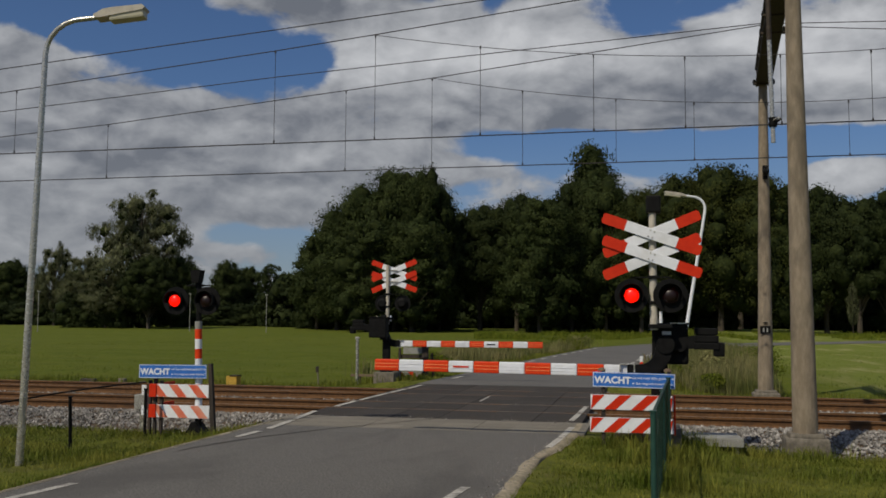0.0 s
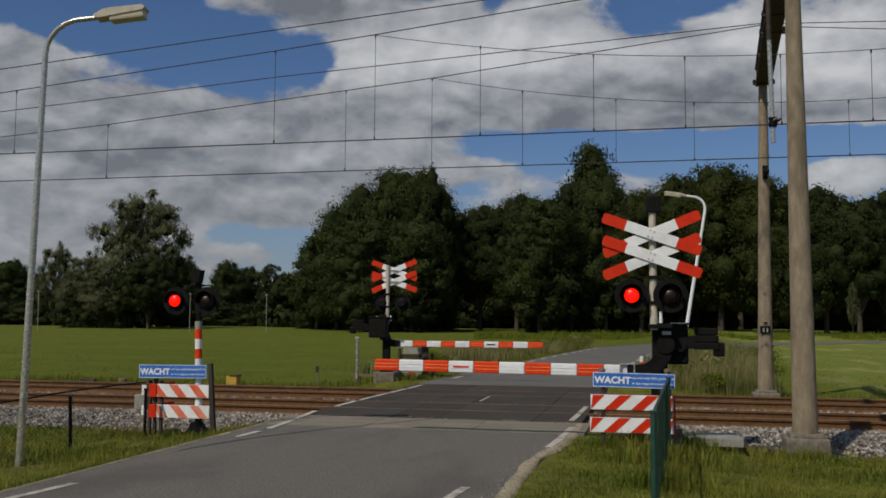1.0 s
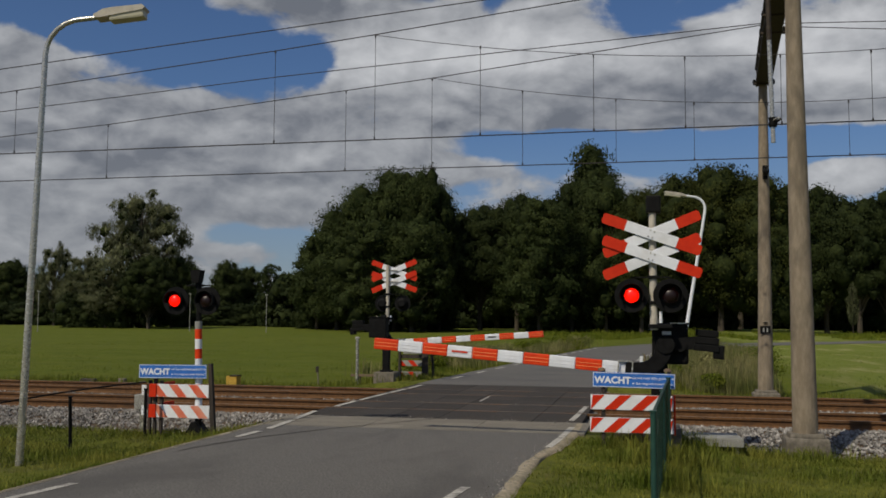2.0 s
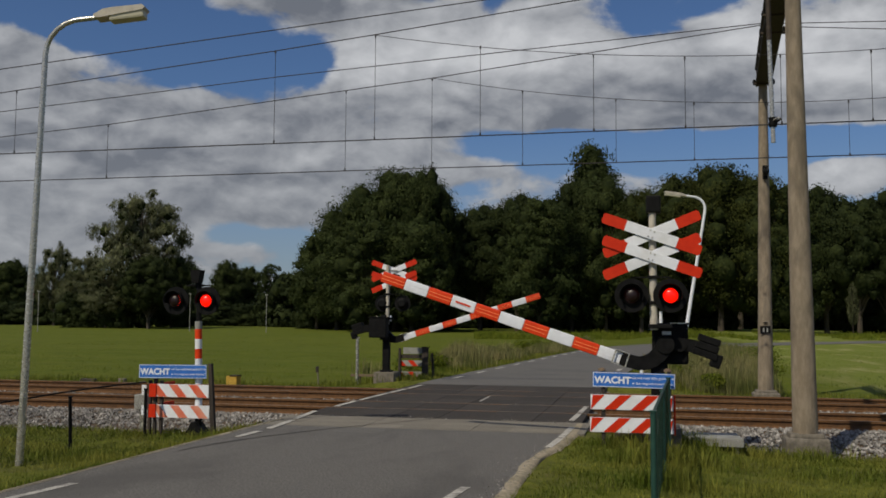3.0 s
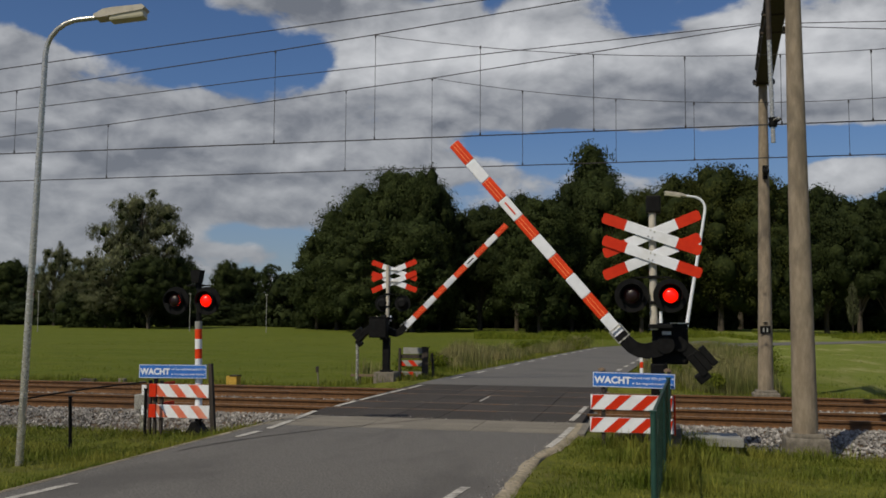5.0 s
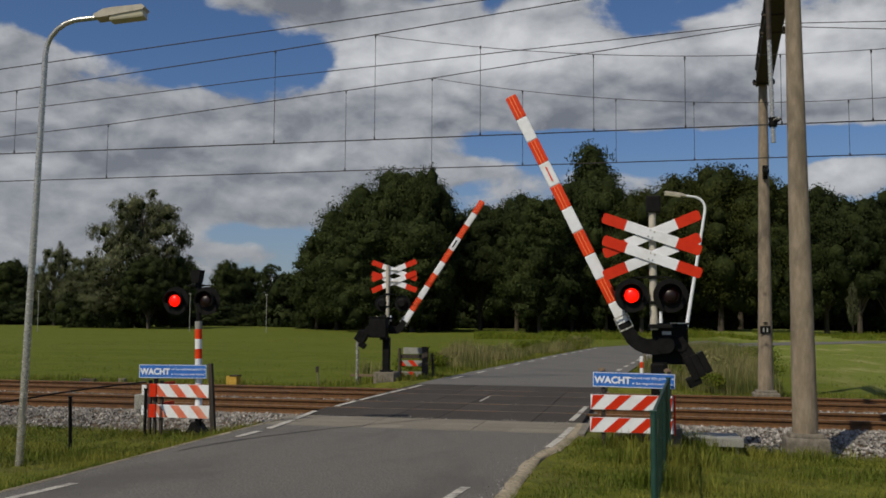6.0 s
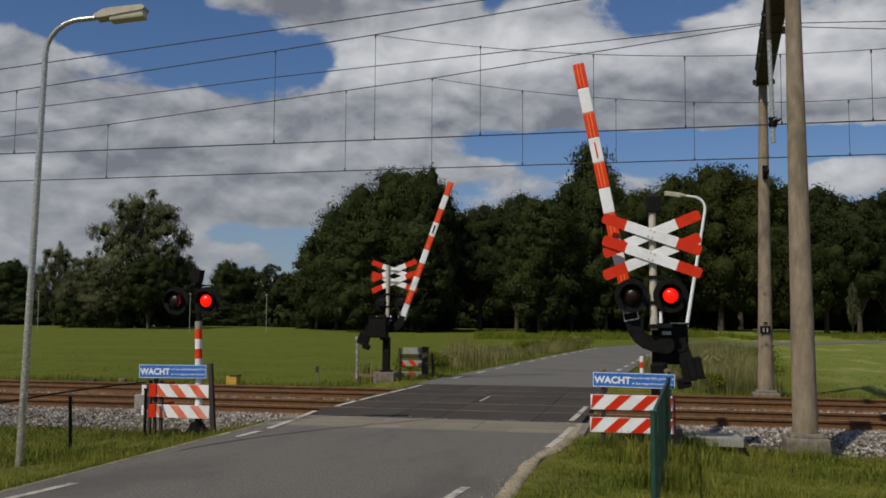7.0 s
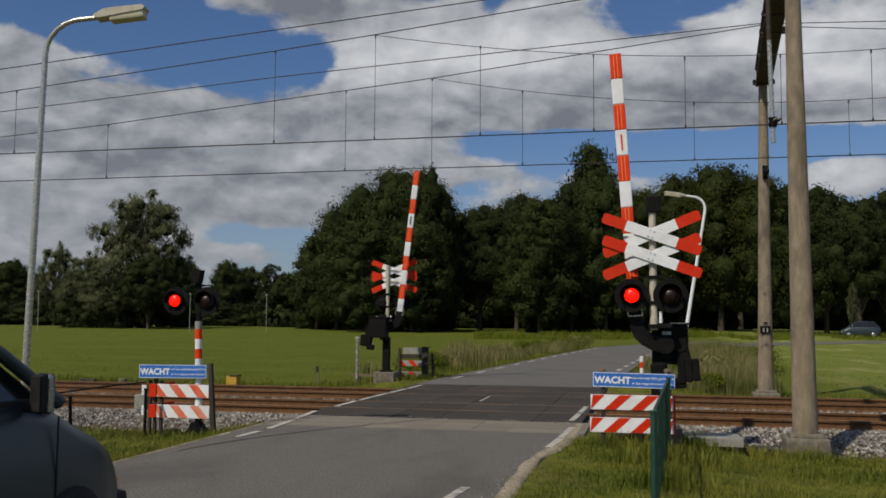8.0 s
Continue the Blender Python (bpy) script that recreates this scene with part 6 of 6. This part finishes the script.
# ---------------------------------------------------------------- car
def build_car():
    """A dark blue-grey car; its front looks along +y, origin on the road under the front bumper's centre."""
    car = thing("car", pose(-4.30, 2.0, 0.0), "dark blue-grey car driving up to the crossing", "car")
    TALL = 1.20
    # body by cross-sections along its length: (y, half width, sill, waist, shoulder inset)
    secs = [(0.00, 0.50, 0.34, 0.50, 0.05), (-0.06, 0.66, 0.26, 0.58, 0.06), (-0.18, 0.79, 0.22, 0.685, 0.07), (-0.45, 0.85, 0.21, 0.80, 0.08), (-0.70, 0.87, 0.21, 0.885, 0.09),
            (-0.95, 0.88, 0.21, 0.985, 0.09), (-1.25, 0.885, 0.21, 1.03, 0.08), (-2.2, 0.885, 0.21, 1.04, 0.08), (-3.2, 0.885, 0.21, 1.05, 0.08), (-3.9, 0.86, 0.22, 1.05, 0.09), (-4.15, 0.78, 0.30, 0.98, 0.09), (-4.22, 0.62, 0.36, 0.80, 0.08)]
    bm = bmesh.new()
    rows = []
    for y, w, lo, hi, ins in secs:
        ring = [(-w + 0.05, lo), (-w, lo + 0.10), (-w, lo + (hi - lo) * 0.55), (-w + 0.025, hi - 0.10), (-w + ins, hi - 0.015), (-w * 0.45, hi + 0.035), (0, hi + 0.05),
                (w * 0.45, hi + 0.035), (w - ins, hi - 0.015), (w - 0.025, hi - 0.10), (w, lo + (hi - lo) * 0.55), (w, lo + 0.10), (w - 0.05, lo)]
        rows.append([bm.verts.new((x, y, z * TALL)) for x, z in ring])
    for a, b in zip(rows, rows[1:]):
        for k in range(len(a)):
            bm.faces.new((a[k], a[(k + 1) % len(a)], b[(k + 1) % len(a)], b[k])).smooth = True
    bm.faces.new(rows[0])
    bm.faces.new(rows[-1][::-1])
    bmesh.ops.recalc_face_normals(bm, faces=bm.faces[:])
    body = part("body", bm, "car_paint", car)
    # cabin
    bm = bmesh.new()
    cab = [(-0.86, 0.74, 1.00, 1.01), (-1.75, 0.63, 1.04, 1.50), (-2.7, 0.62, 1.05, 1.53), (-3.6, 0.62, 1.05, 1.48), (-4.1, 0.70, 1.0, 1.05)]
    rows = []
    for y, w, lo, hi in cab:
        rows.append([bm.verts.new((p[0], p[1], p[2] * TALL)) for p in ((-0.80, y, lo - 0.02), (-w, y, hi - 0.04), (-w + 0.10, y, hi), (w - 0.10, y, hi), (w, y, hi - 0.04), (0.80, y, lo - 0.02))])
    for a, b in zip(rows, rows[1:]):
        for k in range(5):
            bm.faces.new((a[k], a[k + 1], b[k + 1], b[k]))
    bmesh.ops.recalc_face_normals(bm, faces=bm.faces[:])
    part("glasshouse", bm, "car_glass", car, "dark tinted windows")
    bm = bmesh.new()
    for (ya, wa, la, ha), (yb, wb, lb, hb) in zip(cab[1:3], cab[2:4]):
        a = [bm.verts.new((x, ya, z * TALL)) for x, z in ((-wa, ha - 0.035), (-wa + 0.1, ha + 0.012), (wa - 0.1, ha + 0.012), (wa, ha - 0.035))]
        b = [bm.verts.new((x, yb, z * TALL)) for x, z in ((-wb, hb - 0.035), (-wb + 0.1, hb + 0.012), (wb - 0.1, hb + 0.012), (wb, hb - 0.035))]
        for k in range(3):
            bm.faces.new((a[k], a[k + 1], b[k + 1], b[k]))
    part("roof", bm, "car_paint", car)
    for s in (-1, 1):
        rod("pillar", [(s * 0.81, -0.88, 1.0 * TALL), (s * 0.72, -1.30, 1.25 * TALL), (s * 0.635, -1.75, 1.475 * TALL)], [0.045, 0.040, 0.040], "car_paint", car, 8)
        rod("pillar", [(s * 0.81, -2.75, 1.0 * TALL), (s * 0.615, -2.80, 1.46 * TALL)], 0.045, "car_trim", car, 8)
        mirror = bmesh.new()
        box(mirror, (s * 0.945, -1.24, 1.285), (0.08, 0.10, 0.23), 0.035)
        mr = part("mirror", mirror, "car_trim", car, "dark door mirror with silver edge")
        boxed("mirror_edge", (s * 0.977, -1.215, 1.285), (0.024, 0.06, 0.215), "silver", mr, 0.022)
        boxed("mirror_glass", (s * 0.938, -1.290, 1.285), (0.064, 0.012, 0.20), "car_trim", mr, 0.004, "dark mirror glass")
        boxed("mirror_foot", (s * 0.88, -1.24, 1.20), (0.10, 0.06, 0.05), "car_trim", mr, 0.015)
        bm = bmesh.new()
        box(bm, (s * 0.50, -0.12, 0.62), (0.34, 0.18, 0.13), 0.05)
        part("headlamp", bm, "silver", car, "clear headlamp")
        boxed("indicator", (s * 0.735, -0.17, 0.62), (0.06, 0.08, 0.05), "amber", car, 0.015, "amber side indicator")
        boxed("door_seam", (s * 0.8835, -0.99, 0.74), (0.006, 0.012, 0.78), "car_trim", body)
        boxed("door_seam", (s * 0.888, -2.45, 0.74), (0.006, 0.012, 0.78), "car_trim", body)
        boxed("waist_trim", (s * 0.83, -2.5, 1.235), (0.03, 2.6, 0.03), "car_trim", body, 0.01)
        for y in (-0.82, -3.42):
            wheel = new("wheel")
            wheel.parent = car
            wheel.location = (s * 0.80, y, 0.35)
            bm = bmesh.new()
            tube(bm, [(-0.10, 0, 0), (-0.09, 0, 0), (0.0, 0, 0), (0.09, 0, 0), (0.10, 0, 0)], [0.28, 0.345, 0.35, 0.345, 0.28], 28)
            part("tyre", bm, "tyre", wheel)
            bm = bmesh.new()
            tube(bm, [(-s * 0.02, 0, 0), (s * 0.105, 0, 0), (s * 0.112, 0, 0)], [0.23, 0.225, 0.10], 20)
            part("rim", bm, "silver", wheel)
    bm = bmesh.new()
    box(bm, (0, -0.10, 0.44), (1.52, 0.26, 0.20), 0.06)
    part("bumper", bm, "car_trim", car, "dark lower bumper")
    boxed("grille", (0, -0.02, 0.56), (0.70, 0.05, 0.08), "car_trim", car, 0.015)
    return car


car = build_car()
far_car = copy_thing(car, pose(60.0, 110.0, 0.45, 0, 0, 84))
tagged(far_car, "small dark car on the distant road by the wood", "car")
build_sleepers()


# ---------------------------------------------------------------- what moves
def lens_rows(front_at_start):
    """The lenses turn between their lit and dark sides; pairs answer each other."""
    starts = (0.30, 1.00, 1.6334, 2.30, 2.9333, 3.60, 4.30, 4.95, 5.60, 6.30, 6.9333, 7.60)
    ends = (0.6334, 1.2334, 1.90, 2.5667, 3.2333, 3.90, 4.5333, 5.20, 5.90, 6.5333, 7.20, 7.90)
    rows = [(0.0, 0.0)]
    for a, b in zip(starts, ends):
        rows += [(a, 0.0), (a + 1 / 30, 88.0), (a + 2 / 30, 176.0), (b, 176.0), (b + 1 / 30, 88.0), (b + 2 / 30, 0.0)]
    rows.append((8.0, 0.0))
    return [(t, v + (0.0 if front_at_start else 182.0)) for t, v in rows]


def motions():
    near = ((0.0, 0.5), (1.5, 0.5), (1.6, 0.6), (1.7, 1.3), (1.9, 3.5), (2.3, 8.8), (2.8, 15.3), (3.0, 18.4), (3.5, 26.0), (4.0, 33.6), (4.5, 41.4), (5.0, 49.3), (5.5, 56.67), (5.8, 61.04), (6.0, 64.05), (6.5, 71.33), (7.0, 78.8), (7.25, 81.89), (7.5, 84.17), (7.75, 85.56), (8.0, 86.15))
    walk(near_arm, [(t, pose(*NEAR_PIVOT, 0, a, 0)) for t, a in near])
    walk(near_lever, [(t, pose(*NEAR_LEVER, 0, a, 0)) for t, a in near])
    far = ((0.0, 0.0), (1.6, 0.0), (1.7, 0.5), (1.9, 2.6), (2.3, 7.8), (2.8, 14.5), (3.0, 17.1), (3.5, 24.0), (4.0, 31.0), (4.5, 38.0), (5.0, 44.6), (5.5, 50.8), (5.8, 54.3), (6.5, 63.2), (7.0, 70.1), (7.5, 77.0), (8.0, 83.3))
    walk(far_arm, [(t, pose(*FAR_PIVOT, 0, -a, 0)) for t, a in far])
    walk(far_lever, [(t, pose(*FAR_LEVER, 0, -a, 0)) for t, a in far])
    for pair, front in ((near_lenses, -1), (left_lenses, -1)):
        for k, lens in enumerate(pair):
            at = lens.location.copy()
            walk(lens, [(t, pose(at.x, at.y, at.z, 0, 0, a)) for t, a in lens_rows(k == 0)])
    rows = [(0.0, 2.0), (5.4, 2.0)] + [(t, 2.0 + 0.633 * (t - 5.5) ** 2) for t in (5.7, 6.1, 6.4, 6.6, 6.8, 7.0, 7.1, 7.2, 7.3, 7.4, 7.5, 7.6, 7.7, 7.8, 7.9, 8.0)]
    walk(car, [(t, pose(-4.30, y, 0.0)) for t, y in rows])
    drive = [(t, 55.0 - 5.6 * (t - 2.0), 113.5 + 0.35 * (t - 2.0)) for t in (0.0, 2.0, 4.0, 6.0, 8.0)]
    walk(far_car, [(t, pose(x, y, ground_z(x, y) + 0.02, 0, 0, 86.5)) for t, x, y in drive])
    for w in [o for o in car.children if o.name.startswith("wheel")]:
        at = w.location.copy()
        walk(w, [(t, pose(at.x, at.y, at.z, -math.degrees((y - 2.0) / 0.35), 0, 0)) for t, y in rows])


motions()
